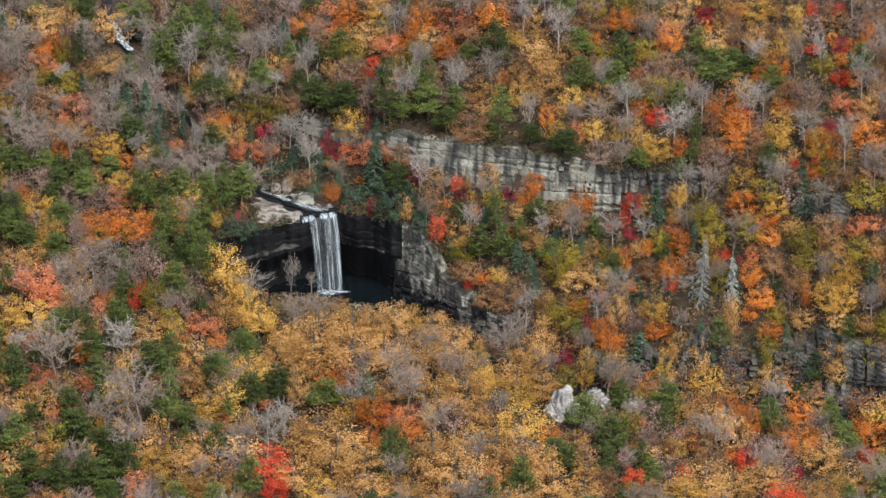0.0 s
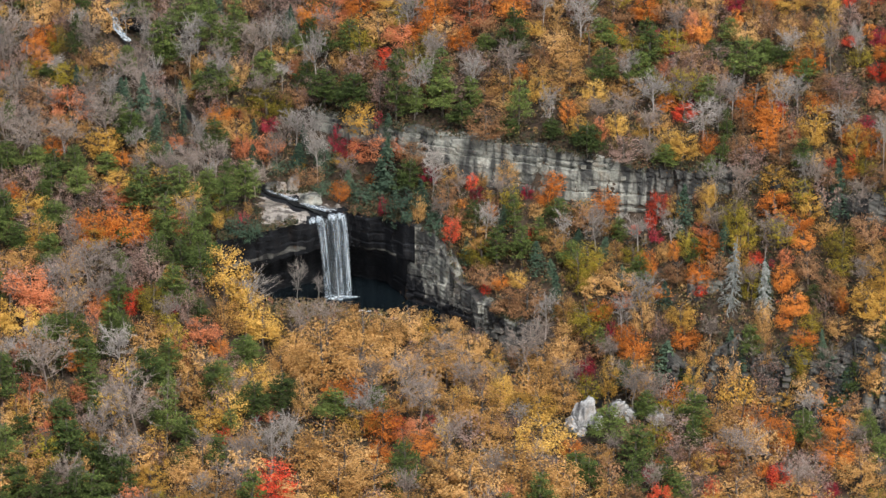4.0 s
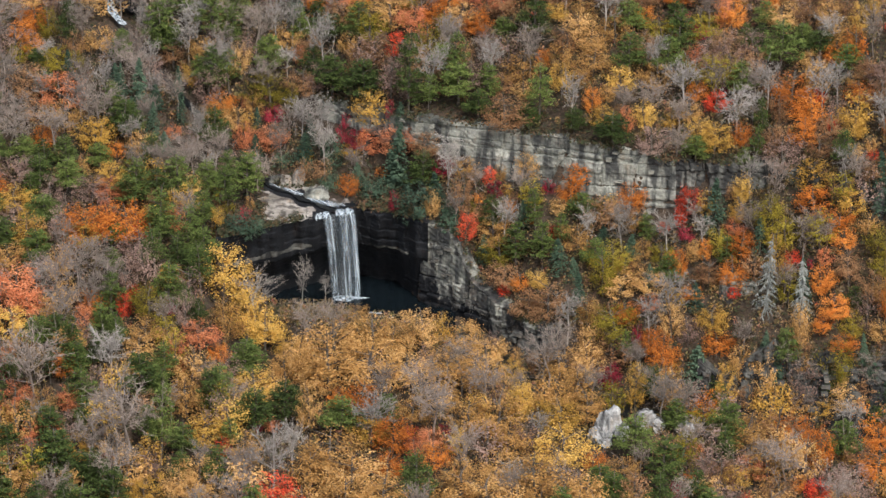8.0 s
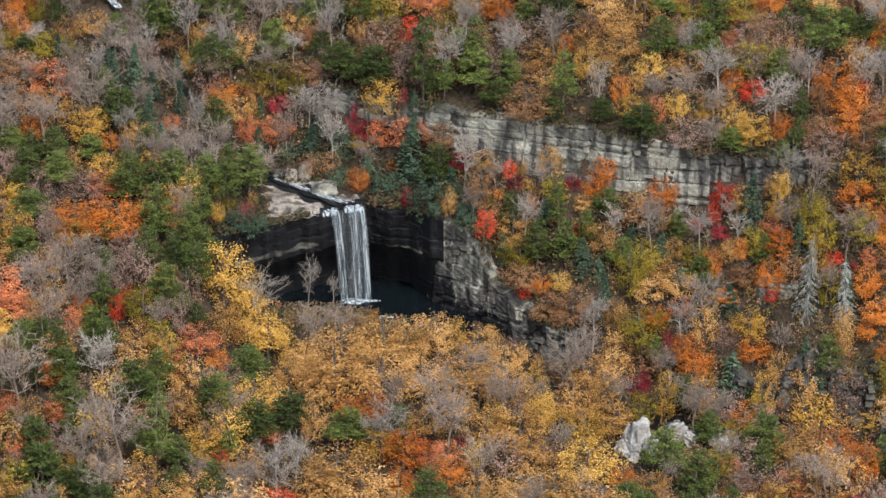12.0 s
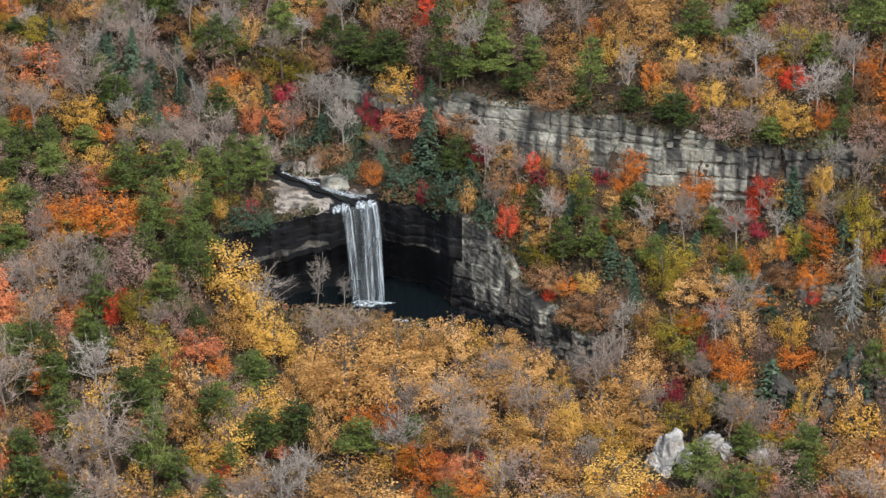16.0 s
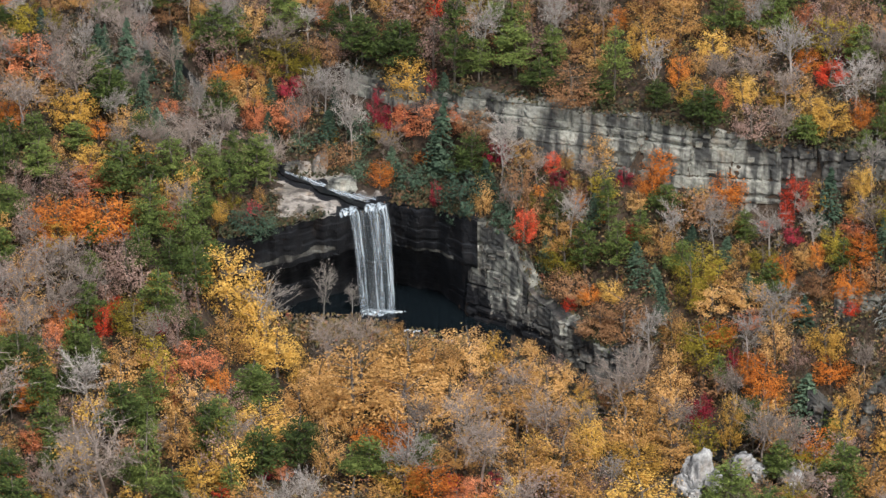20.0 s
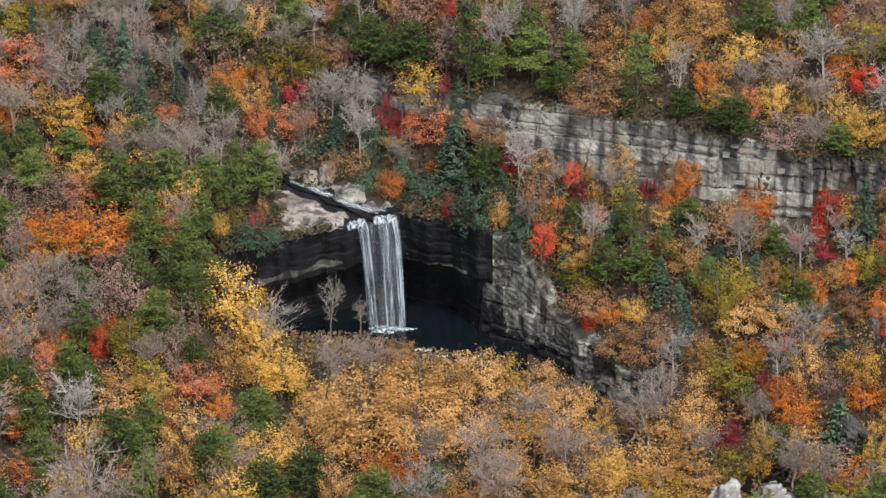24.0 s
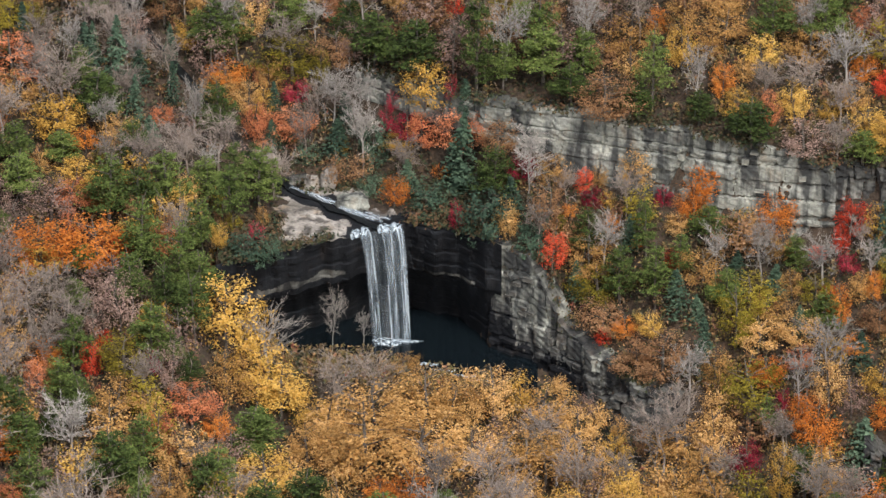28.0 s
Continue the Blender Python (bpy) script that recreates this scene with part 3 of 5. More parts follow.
for x, y, dims, turn, seed in ((75.0, -66.0, (7.0, 5.5, 10.5), 12, 21), (71.5, -68.5, (5.0, 4.4, 5.2), -35, 22), (78.6, -67.5, (5.2, 4.4, 6.2), 40, 26), (84.0, -60.0, (7.0, 4.6, 6.8), 5, 23), (88.0, -60.5, (4.4, 3.6, 4.6), -25, 27), (95.0, -59.5, (5.0, 4.0, 4.6), 30, 24), (74.5, -70.5, (3.6, 3.0, 3.2), 0, 25)):
    boulder("boulder", x, y, dims, turn, BOULDER_ROCK, seed, "white weathered boulder among pines in the gorge", 0.12, "white boulders in the gorge")
rock_pick = random.Random(31)
for k in range(26):
    bx = rock_pick.uniform(-20, 30)
    by = float(np.interp(bx, POOL_X, POOL_Y)) + rock_pick.uniform(-1.5, 1.0)
    w = rock_pick.uniform(1.0, 3.0)
    boulder("boulder", bx, by, (w, w * 0.8, w * 0.6), rock_pick.uniform(0, 180), WET_SHADE_ROCK if k % 4 else GREY_ROCK, 140 + k, "dark wet stone at the edge of the pool", 0.2, "stones round the pool")
for k in range(34):
    s = rock_pick.uniform(0.0, 3.2)
    i = int(s)
    (ax, ay), (bx, by) = OUTFLOW[i], OUTFLOW[i + 1]
    bx, by = ax + (bx - ax) * (s - i) + rock_pick.uniform(-6, 5), ay + (by - ay) * (s - i) + rock_pick.uniform(-4, 4)
    w = rock_pick.uniform(0.8, 2.6)
    boulder("boulder", bx, by, (w, w * 0.8, w * 0.6), rock_pick.uniform(0, 180), WET_SHADE_ROCK if k % 3 else GREY_ROCK, 40 + k, "dark wet stone in the stream below the pool", 0.2, "stones in the stream")
for x, y, wide in ((15, -14.0, 3.6), (17.5, -16.6, 5.2), (21.5, -18.8, 5.0), (26, -20.5, 3.4)):
    t, r = np.meshgrid(np.linspace(0, 1, 20), np.linspace(-1, 1, 6))
    P = np.stack([x + wide * (t - 0.5), y + 0.5 * r + 0.3 * np.sin(t * 7), max(float(ground(x, y)), 2.5) + 0.45 + 0.12 * np.sin(t * 23 + r * 3)], -1)
    tagged(new("rapids_water", uv_sheet("rapids_water", P, wide * t, r, FOAM)), "white water breaking over stones", "water", kind="structure")
# white threads on the brook above the lip
for x0, y0, x1, y1, wide in ((-13, 13.6, -8, 10.2, 0.5), (-9, 10.6, -3.5, 6.4, 0.8), (-5, 8.2, 0.5, 2.6, 0.5), (-1.5, 4.4, 4.0, 0.2, 0.9), (2.0, 3.4, 7.0, 0.6, 0.7), (-7.0, 9.6, -1.0, 4.8, 0.7), (0.0, 3.8, 5.5, -0.6, 0.6), (-3.0, 5.6, 1.5, 2.0, 0.9)):
    t, r = np.meshgrid(np.linspace(0, 1, 26), np.linspace(-1, 1, 5))
    P = np.stack([x0 + (x1 - x0) * t + 0.3 * r * wide, y0 + (y1 - y0) * t + 0.9 * r * wide + 0.25 * np.sin(t * 9), 27.0 + 0.03 * (y0 + (y1 - y0) * t) + 0.04 * np.sin(t * 31)], -1)
    tagged(new("riffle_water", uv_sheet("riffle_water", P, 0.6 * r + y0, 6 * t, FALL)), "white riffle on the brook above the fall", "water", kind="structure")
# the upper cascade on the brook
t, s = np.meshgrid(np.linspace(0, 1, 14), np.linspace(0, 1, 20))
P = np.stack([-60.5 + 6.0 * s + (1.4 + 1.4 * s) * (t - 0.5) + 0.5 * np.sin(s * 7), 80 - 9 * s, 55.6 - 6.2 * s + 0.35 * np.sin(9 * s + 3 * t)], -1)
tagged(new("upper_cascade_water", uv_sheet("upper_cascade_water", P, 3 * t, 9 * s, FOAM)), "small white cascade far up the brook", "waterfall", kind="structure")
boulder("boulder", -52.5, 78.0, (9, 5, 8.0), 0, WET_SHADE_ROCK, 91, "dark wet rock beside the upper cascade", 0.1)
boulder("boulder", -64.0, 83.0, (6, 5, 4.0), 20, GREY_ROCK, 92, "grey rock at the head of the upper cascade")


# ---- trees ----
def lin(r, g, b):
    """A colour from 0..255 values to linear light."""
    return tuple(((c / 255 + 0.055) / 1.055) ** 2.4 if c > 10 else c / 255 / 12.92 for c in (r, g, b))


BARK = bark_material("grey_brown_bark", (0.06, 0.05, 0.04), (0.2, 0.17, 0.14))
PALE_BARK = bark_material("pale_twigs", (0.19, 0.17, 0.15), (0.43, 0.388, 0.342))
SILVER_BARK = bark_material("silver_dead_wood", (0.2, 0.21, 0.19), (0.42, 0.44, 0.4))


def leaf_sprays(rng, centres, normals, size):
    """Small leaf sprays as uneven three-cornered faces round the given centres."""
    n = len(centres)
    side = np.cross(normals, rng.normal(size=(n, 3)))
    side /= np.linalg.norm(side, axis=1)[:, None] + 1e-9
    other = np.cross(normals, side)
    s = (size * rng.uniform(0.55, 1.4, n))[:, None]
    l = s * rng.uniform(0.6, 1.3, (n, 1))
    corners = np.stack([centres - side * s - other * l * 0.6, centres + side * s - other * l * rng.uniform(0.1, 0.7, (n, 1)), centres + other * l * 1.1 + side * s * rng.uniform(-0.5, 0.5, (n, 1))], 1)
    return corners.reshape(-1, 3), np.arange(3 * n).reshape(n, 3)


def broad_crown(rng, radius, tall, base, boughs, leaves, size, ragged=0.0, taper=0.25):
    """Points of an uneven domed crown: feathery boughs that fan up and out of the stem, with loose leaves between them."""
    h = rng.uniform(0.06, 1.0, boughs)
    t = rng.uniform(0, 2 * math.pi, boughs) + np.arange(boughs) * 2.4
    lean = rng.uniform(0, 2 * math.pi)
    girth = radius * np.sqrt(np.clip(1 - (np.abs(h - 0.36) / 0.68) ** 2.4, 0.02, 1)) * (1 + 0.14 * np.cos(t - lean) + 0.1 * np.cos(3 * t + lean))
    out = girth * rng.uniform(0.76, 1.0 + ragged, boughs)
    tip = np.stack([out * np.cos(t), out * np.sin(t), base + tall * h + 0.4], -1)
    root = tip * [0.3, 0.3, 1] - np.stack([0 * h, 0 * h, 0.14 * tall + 0.45 * out], -1)
    wide = radius * rng.uniform(0.07, 0.145, boughs) * (1 - taper * h)
    share = (wide * np.linalg.norm(tip - root, axis=1)) ** 1.1
    pick = rng.choice(boughs, leaves, p=share / share.sum())
    u = rng.random(leaves) ** 0.55
    pts = root[pick] + (tip - root)[pick] * u[:, None] + rng.normal(size=(leaves, 3)) * (wide[pick] * (0.55 + 0.75 * u))[:, None] * [1, 1, 0.8]
    n = pts - [0, 0, base + 0.25 * tall]
    n /= np.linalg.norm(n, axis=1)[:, None] + 1e-6
    nn = n + 0.55 * rng.normal(size=n.shape) + [0, 0, 0.5]
    return leaf_sprays(rng, pts, nn / np.linalg.norm(nn, axis=1)[:, None], size), tip, wide


def pine_plates(rng, radius, tall, base, leaves, size):
    """A pine's crown: flat layered fans of needles on level boughs, wider and gappier below."""
    boughs = 42
    h = np.sort(rng.uniform(0, 1, boughs))
    t = np.arange(boughs) * 2.4 + rng.uniform(-0.5, 0.5, boughs)
    reach = radius * np.clip(1.08 - 0.75 * h**1.4, 0.2, 1) * rng.uniform(0.65, 1.1, boughs)
    pick = rng.choice(boughs, leaves, p=reach**1.6 / (reach**1.6).sum())
    along, across = rng.random(leaves) ** 0.6, rng.normal(size=leaves)
    l, w = reach[pick] * along, 0.2 * reach[pick] * across * (0.35 + along)
    x = l * np.cos(t[pick]) - w * np.sin(t[pick])
    y = l * np.sin(t[pick]) + w * np.cos(t[pick])
    z = base + tall * h[pick] + 0.12 * l + rng.normal(size=leaves) * 0.2 - 0.05 * w**2
    n = rng.normal(size=(leaves, 3)) * 0.4 + [0, 0, 1]
    return leaf_sprays(rng, np.stack([x, y, z], -1), n / np.linalg.norm(n, axis=1)[:, None], size)


def tube(a, b, ra, rb, sides=4):
    a, b = np.array(a, float), np.array(b, float)
    d = (b - a) / (np.linalg.norm(b - a) + 1e-9)
    u = np.cross(d, [0.3, 0.9, 0.2])
    u /= np.linalg.norm(u)
    w = np.cross(d, u)
    t = np.arange(sides) * 2 * math.pi / sides
    ring = np.cos(t)[:, None] * u + np.sin(t)[:, None] * w
    i = np.arange(sides)
    return np.concatenate([a + ring * ra, b + ring * rb]), np.stack([i, (i + 1) % sides, (i + 1) % sides + sides, i + sides], -1)


def gather(pieces):
    vs, fs, n = [], [], 0
    for v, f in pieces:
        vs.append(v)
        fs += (np.asarray(f) + n).tolist()
        n += len(v)
    return np.concatenate(vs).tolist(), fs


def trunk_mesh(rng, name, tall, girth, limbs, mat, reach):
    bend = rng.normal(size=(4, 2)) * 0.25
    pts = [(bend[k, 0] * (k > 0), bend[k, 1] * (k > 0), z) for k, z in enumerate((-1.5, tall * 0.3, tall * 0.62, tall * 0.9))]
    rad = [girth * 1.25, girth, girth * 0.7, girth * 0.2]
    pieces = [tube(pts[k], pts[k + 1], rad[k], rad[k + 1], 6) for k in range(3)]
    for _ in range(limbs):
        h = rng.uniform(0.4, 0.8) * tall
        t = rng.uniform(0, 2 * math.pi)
        l = reach * rng.uniform(0.5, 0.9)
        pieces.append(tube((0, 0, h), (l * math.cos(t), l * math.sin(t), h + l * rng.uniform(0.4, 1.0)), girth * 0.45, girth * 0.1, 4))
    v, f = gather(pieces)
    return sheet(name, v, f, [mat])


def bare_crown(rng, radius, tall, base, limbs, twigs):
    """Leafless limbs that fork again and again into a haze of fine twigs."""
    pieces, ends = [], []
    for k in range(limbs):
        h = base + (tall - base) * rng.uniform(0, 0.72)
        t = 2 * math.pi * (k + rng.random()) / limbs
        l = radius * rng.uniform(0.45, 0.9)
        tip = np.array([l * math.cos(t), l * math.sin(t), min(h + l * rng.uniform(0.15, 1.15), tall)])
        root = np.array([0, 0, h])
        elbow = root + (tip - root) * 0.5 + rng.normal(size=3) * 0.3
        pieces += [tube(root, elbow, 0.085, 0.055, 3), tube(elbow, tip, 0.055, 0.022, 3)]
        for _ in range(5):
            s = root + (tip - root) * rng.uniform(0.3, 0.98)
            e = s + (tip - root) * 0.34 + rng.normal(size=3) * radius * 0.24 + [0, 0, 0.3]
            pieces.append(tube(s, e, 0.034, 0.014, 3))
            ends.append((s, e))
    s, e = (np.array(q) for q in zip(*ends))
    pick = rng.integers(len(ends), size=twigs)
    way = e[pick] - s[pick]
    o = s[pick] + way * rng.uniform(0.1, 1.05, (twigs, 1))
    d = way / (np.linalg.norm(way, axis=1)[:, None] + 1e-9) + rng.normal(size=(twigs, 3)) * 0.8 + [0, 0, 0.25]
    d = d / np.linalg.norm(d, axis=1)[:, None] * rng.uniform(0.6, 1.7, (twigs, 1))
    w = np.cross(d, rng.normal(size=(twigs, 3)))
    w = w / (np.linalg.norm(w, axis=1)[:, None] + 1e-9) * rng.uniform(0.02, 0.055, (twigs, 1))
    fine = (np.stack([o - w, o + w, o + d], 1).reshape(-1, 3), np.arange(3 * twigs).reshape(twigs, 3))
    return gather(pieces + [fine])


def needle_tiers(rng, radius, tall, base, tiers, per, size, droop, spread_in):
    """A conifer's tiers of boughs, each a fan of needle sprays."""
    c, n = [], []
    for k in range(tiers):
        f = k / (tiers - 1)
        z, r = base + (tall - base) * f, radius * (1 - f) ** 0.8 + 0.25
        for j in range(per):
            t = rng.uniform(0, 2 * math.pi)
            for q in (0.35, 0.7, 1.0):
                l = r * q * rng.uniform(0.75, 1.15)
                c.append((l * math.cos(t), l * math.sin(t), z - droop * l + rng.normal() * 0.25))
                n.append((0.4 * math.cos(t), 0.4 * math.sin(t), 1))
    c, n = np.array(c), np.array(n) + rng.normal(size=(len(n), 3)) * spread_in
    return leaf_sprays(rng, c, n / np.linalg.norm(n, axis=1)[:, None], size)


def dead_boughs(rng, radius, tall, base):
    """Bare drooping boughs with hanging twigs round a dead conifer."""
    pieces = []
    for k in range(150):
        f = rng.random() ** 1.2
        z, r, t = base + (tall - base) * f, (radius * (1 - f) ** 0.8 + 0.3) * rng.uniform(0.6, 1.1), rng.uniform(0, 2 * math.pi)
        root, tip = np.array([0, 0, z]), np.array([r * math.cos(t), r * math.sin(t), z - 0.55 * r])
        pieces.append(tube(root, tip, 0.07, 0.03, 3))
        for _ in range(6):
            o = root + (tip - root) * rng.uniform(0.25, 1.0)
            d = np.array([0.3 * math.cos(t), 0.3 * math.sin(t), -0.8]) + rng.normal(size=3) * 0.45
            w = rng.normal(size=3) * 0.07
            pieces.append((np.array([o - w, o + w, o + d * rng.uniform(0.5, 1.2)]), np.array([[0, 1, 2]])))
    return gather(pieces)


# name: (label, dark, mid, light leaf colour)
LEAVES = {
    "golden": ("golden-yellow autumn hardwood tree with a full rounded crown", (134, 104, 46), (194, 152, 72), (224, 186, 102)),
    "amber": ("amber-tan autumn oak with a broad thinning crown", (118, 89, 56), (186, 142, 82), (222, 181, 122)),
    "orange": ("bright orange autumn hardwood with full crown", (140, 80, 36), (198, 118, 50), (226, 154, 76)),
    "russet": ("russet-brown autumn oak on the slope", (94, 71, 51), (144, 107, 74), (177, 138, 102)),
    "salmon": ("salmon-pink autumn maple on the slope", (140, 82, 58), (200, 122, 82), (226, 158, 114)),
    "scarlet": ("scarlet autumn maple with bright leaves", (150, 46, 32), (212, 74, 48), (236, 112, 78)),
    "crimson": ("deep crimson small maple tree", (92, 24, 36), (150, 44, 60), (192, 78, 90)),
    "olive": ("olive-yellow tree turning colour", (80, 74, 28), (136, 122, 44), (178, 158, 66)),
    "mauve": ("faded mauve-brown tree nearly leafless", (96, 78, 70), (142, 116, 104), (174, 148, 134)),
}
KIT = {}


def kit(kind, leaves_in, rng_seed):
    """Variants of one kind: pairs of trunk and crown meshes, four of fine leaves and three with fewer, coarser ones for the trees between."""
    label, *tones = LEAVES[kind]
    mat = leaf_material(kind + "_leaves", *[tuple(q * k for q in lin(*c)) for c, k in zip(tones, (0.82, 1.0, 1.12))])
    made = []
    for k in range(7):
        rng = np.random.default_rng(rng_seed * 10 + k)
        count, spray = (leaves_in, 0.155) if k < 4 else (int(leaves_in * 0.38), 0.235)
        radius, tall = rng.uniform(4.1, 4.8), rng.uniform(8.0, 10.0)
        (v, f), c, r = broad_crown(rng, radius, tall, 3.6, int(rng.integers(64, 92)), count, spray, 0.18 if kind in ("mauve", "amber") else 0.06)
        crown = sheet(kind + "_crown", v.tolist(), f.tolist(), [mat], smooth=False)
        made.append((trunk_mesh(rng, "trunk", 15, 0.22, 6, BARK, radius), crown))
    KIT[kind] = (label, "tree", made)


for n, kind in enumerate(LEAVES):
    kit(kind, 2300 if kind == "mauve" else 3200, n + 1)

PINE = leaf_material("pine_needles", lin(38, 48, 28), lin(78, 92, 46), lin(124, 136, 72), 0.2)
HEMLOCK = leaf_material("hemlock_needles", lin(40, 54, 44), lin(68, 86, 68), lin(100, 118, 94), 0.1)
made = []
for k in range(4):
    rng = np.random.default_rng(300 + k)
    v, f = pine_plates(rng, 4.4, 9.0, 5.0, 2900, 0.2)
    made.append((trunk_mesh(rng, "trunk", 17, 0.24, 7, BARK, 3.2), sheet("pine_crown", v.tolist(), f.tolist(), [PINE], smooth=False)))
KIT["pine"] = ("green pine with an open tufted crown", "pine tree", made)
made = []
for k in range(3):
    rng = np.random.default_rng(320 + k)
    v, f = needle_tiers(rng, 3.3, 16, 1.5, 26, 13, 0.36, 0.25, 0.4)
    made.append((trunk_mesh(rng, "trunk", 16, 0.2, 0, BARK, 1), sheet("hemlock_crown", v.tolist(), f.tolist(), [HEMLOCK], smooth=False)))
KIT["hemlock"] = ("dark blue-green hemlock with drooping boughs", "conifer", made)
made = []
for k in range(4):
    rng = np.random.default_rng(330 + k)
    (v, f), c, r = broad_crown(rng, 4.2, 6.5, 0.2, 60, 1500, 0.22, 0.15)
    made.append((trunk_mesh(rng, "stems", 5, 0.12, 8, BARK, 3.5), sheet("laurel_foliage", v.tolist(), f.tolist(), [HEMLOCK], smooth=False)))
KIT["laurel"] = ("dense dark-green rhododendron thicket near the brook", "shrub", made)
for kind, mat, label, count in (("bare", PALE_BARK, "leafless grey tree with fine pale twigs", 1250), ("haze", bark_material("mauve_twigs", (0.152, 0.122, 0.1), (0.345, 0.282, 0.235)), "leafless tree with a pinkish-brown haze of twigs", 1500)):
    made = []
    for k in range(4):
        rng = np.random.default_rng(340 + k + len(kind) * 7)
        v, f = bare_crown(rng, rng.uniform(4.0, 4.7), 15.0, 5.0, 20, count)
        made.append((trunk_mesh(rng, "trunk", 15, 0.2, 0, mat, 1), sheet(kind + "_branches", v, f, [mat])))
    KIT[kind] = (label, "bare tree", made)
made = []
for k in range(2):
    rng = np.random.default_rng(380 + k)
    v, f = dead_boughs(rng, 3.2, 18.5, 2.5)
    made.append((trunk_mesh(rng, "trunk", 22, 0.22, 0, SILVER_BARK, 1), sheet("dead_boughs", v, f, [SILVER_BARK], smooth=False)))
KIT["snag"] = ("dead silver-grey hemlock with drooping bare boughs", "dead tree", made)

PLANTED = []
VIEW_S, VIEW_C = math.sin(radians(24)), math.cos(radians(24))
COUNTS = {}
pick = random.Random(11)


def grove(kind, spots):
    """Trees of one kind at (x, y, size, spread)."""
    for x, y, size, wide in spots:
        plant(kind, x, y, size, wide)


def plant(kind, x, y, size=1.0, wide=1.0, fine=True):
    """One tree on the ground: an empty at its foot with trunk and crown."""
    label, category, variants = KIT[kind]
    trunk, crown = variants[pick.randrange(len(variants)) if len(variants) < 7 else pick.randrange(4) if fine else pick.randrange(4, 7)]
    top = new("laurel_bush" if kind == "laurel" else kind + "_tree")
    top.matrix_world = Matrix.Translation((x, y, stand(x, y) - 0.2)) @ pose(0, 0, 0, pick.uniform(-4, 4), pick.uniform(-4, 4), pick.uniform(0, 360)) @ Matrix.Diagonal((size * wide, size * wide, size, 1))
    COUNTS[kind] = COUNTS.get(kind, 0) + 1
    tagged(top, label, category, kind + " trees of the gorge woods")
    for name, me in (("stem" if kind == "laurel" else "trunk", trunk), ("foliage" if kind == "laurel" else "twig_crown" if kind in ("bare", "haze", "snag") else "crown", crown)):
        ob = bpy.data.objects.new(name, me)
        scene.collection.objects.link(ob)
        ob.parent = top
    PLANTED.append((x, y * VIEW_S + (stand(x, y) + 8.2 * size - 26.2) * VIEW_C, size * wide * 4.3, y))
    return top


# ---- trees that stand out, kind by kind, from the gorge floor up the slopes ----
grove("golden", [(7.1, -125.8, 0.69, 1.7), (-29.4, -118.6, 0.69, 1.7), (108.6, -109.7, 0.82, 1.7), (-40.5, -108.4, 0.7, 1.7), (-38.1, -97.8, 0.33, 1.7), (-57.5, -90.5, 0.75, 1.06), (63, -89.9, 1.08, 1.7), (106.3, -84.1, 0.54, 1.46), (-26.3, -83.8, 0.76, 1.7), (14.8, -82.9, 0.7, 1.7), (62.1, -69.7, 0.82, 1.7), (52.5, -68.9, 0.93, 0.95), (-15, -62.5, 0.82, 1.7), (135.9, -62.3, 0.41, 1.02), (82, -52, 1.1, 0.6), (-76.9, -48.9, 0.82, 1.7), (105.1, -47.4, 1.18, 0.6), (-84.7, -46.4, 0.82, 1.7), (130.9, -45, 0.52, 1.69), (50.8, -44.6, 0.51, 1.46), (152.7, -42.2, 0.77, 1.69), (157, -41.6, 0.77, 1.69), (90.3, -40.2, 0.69, 1.29)])
grove("golden", [(-5.8, -38.9, 0.62, 1.65), (156.5, -36, 0.87, 1.39), (101.8, -34.5, 0.82, 1.24), (-12.8, -33.7, 0.85, 1.53), (-17.8, -31.5, 1.08, 1.29), (-37.5, -28.7, 0.51, 1.7), (118.2, -28.7, 1.13, 0.55), (-23.7, -28.6, 1.4, 1.16), (57.5, -22.5, 0.54, 1.13), (-59.7, -18.8, 0.72, 1.54), (137.4, -18.5, 0.67, 1.46), (-18.9, -16.5, 1.02, 1.05), (108.6, -15, 0.55, 0.92), (-25.2, -13.2, 0.57, 0.73), (109.6, -12.6, 0.99, 0.61), (128, -12.6, 0.79, 1.54), (151, -10.3, 0.91, 1.07), (-26.7, -6.9, 0.4, 0.71), (102.6, -3.9, 0.73, 1.46), (139.3, -3.5, 0.81, 0.8), (-79.2, -2.8, 0.78, 1.61), (99, -1.2, 0.67, 1.46), (49.3, 1, 0.34, 1.11)])
grove("golden", [(85, 2, 0.79, 1.01), (74.2, 3.6, 0.46, 1.7), (91.7, 3.9, 0.46, 1.2), (-54.3, 8.5, 0.59, 1.7), (78.9, 14.1, 0.64, 1.46), (63.5, 17.2, 0.83, 0.96), (8.2, 21.9, 0.41, 1.7), (-59.5, 22.9, 0.77, 1.7), (-3.6, 23.3, 0.32, 1.46), (13.3, 23.3, 0.88, 1.33), (141.5, 31.4, 0.85, 0.76), (-19, 32.2, 0.54, 1.13), (146.1, 37.3, 0.9, 0.67), (62.4, 40.6, 0.51, 1.46), (-89.9, 42.6, 0.52, 1.69), (134.8, 47.5, 0.69, 1.7), (93.4, 47.8, 0.41, 1.7), (146.3, 48, 0.5, 1.22), (-35.4, 49.4, 0.66, 0.92), (20.8, 61, 0.73, 1.46), (-92.3, 82.8, 0.46, 1.7)])
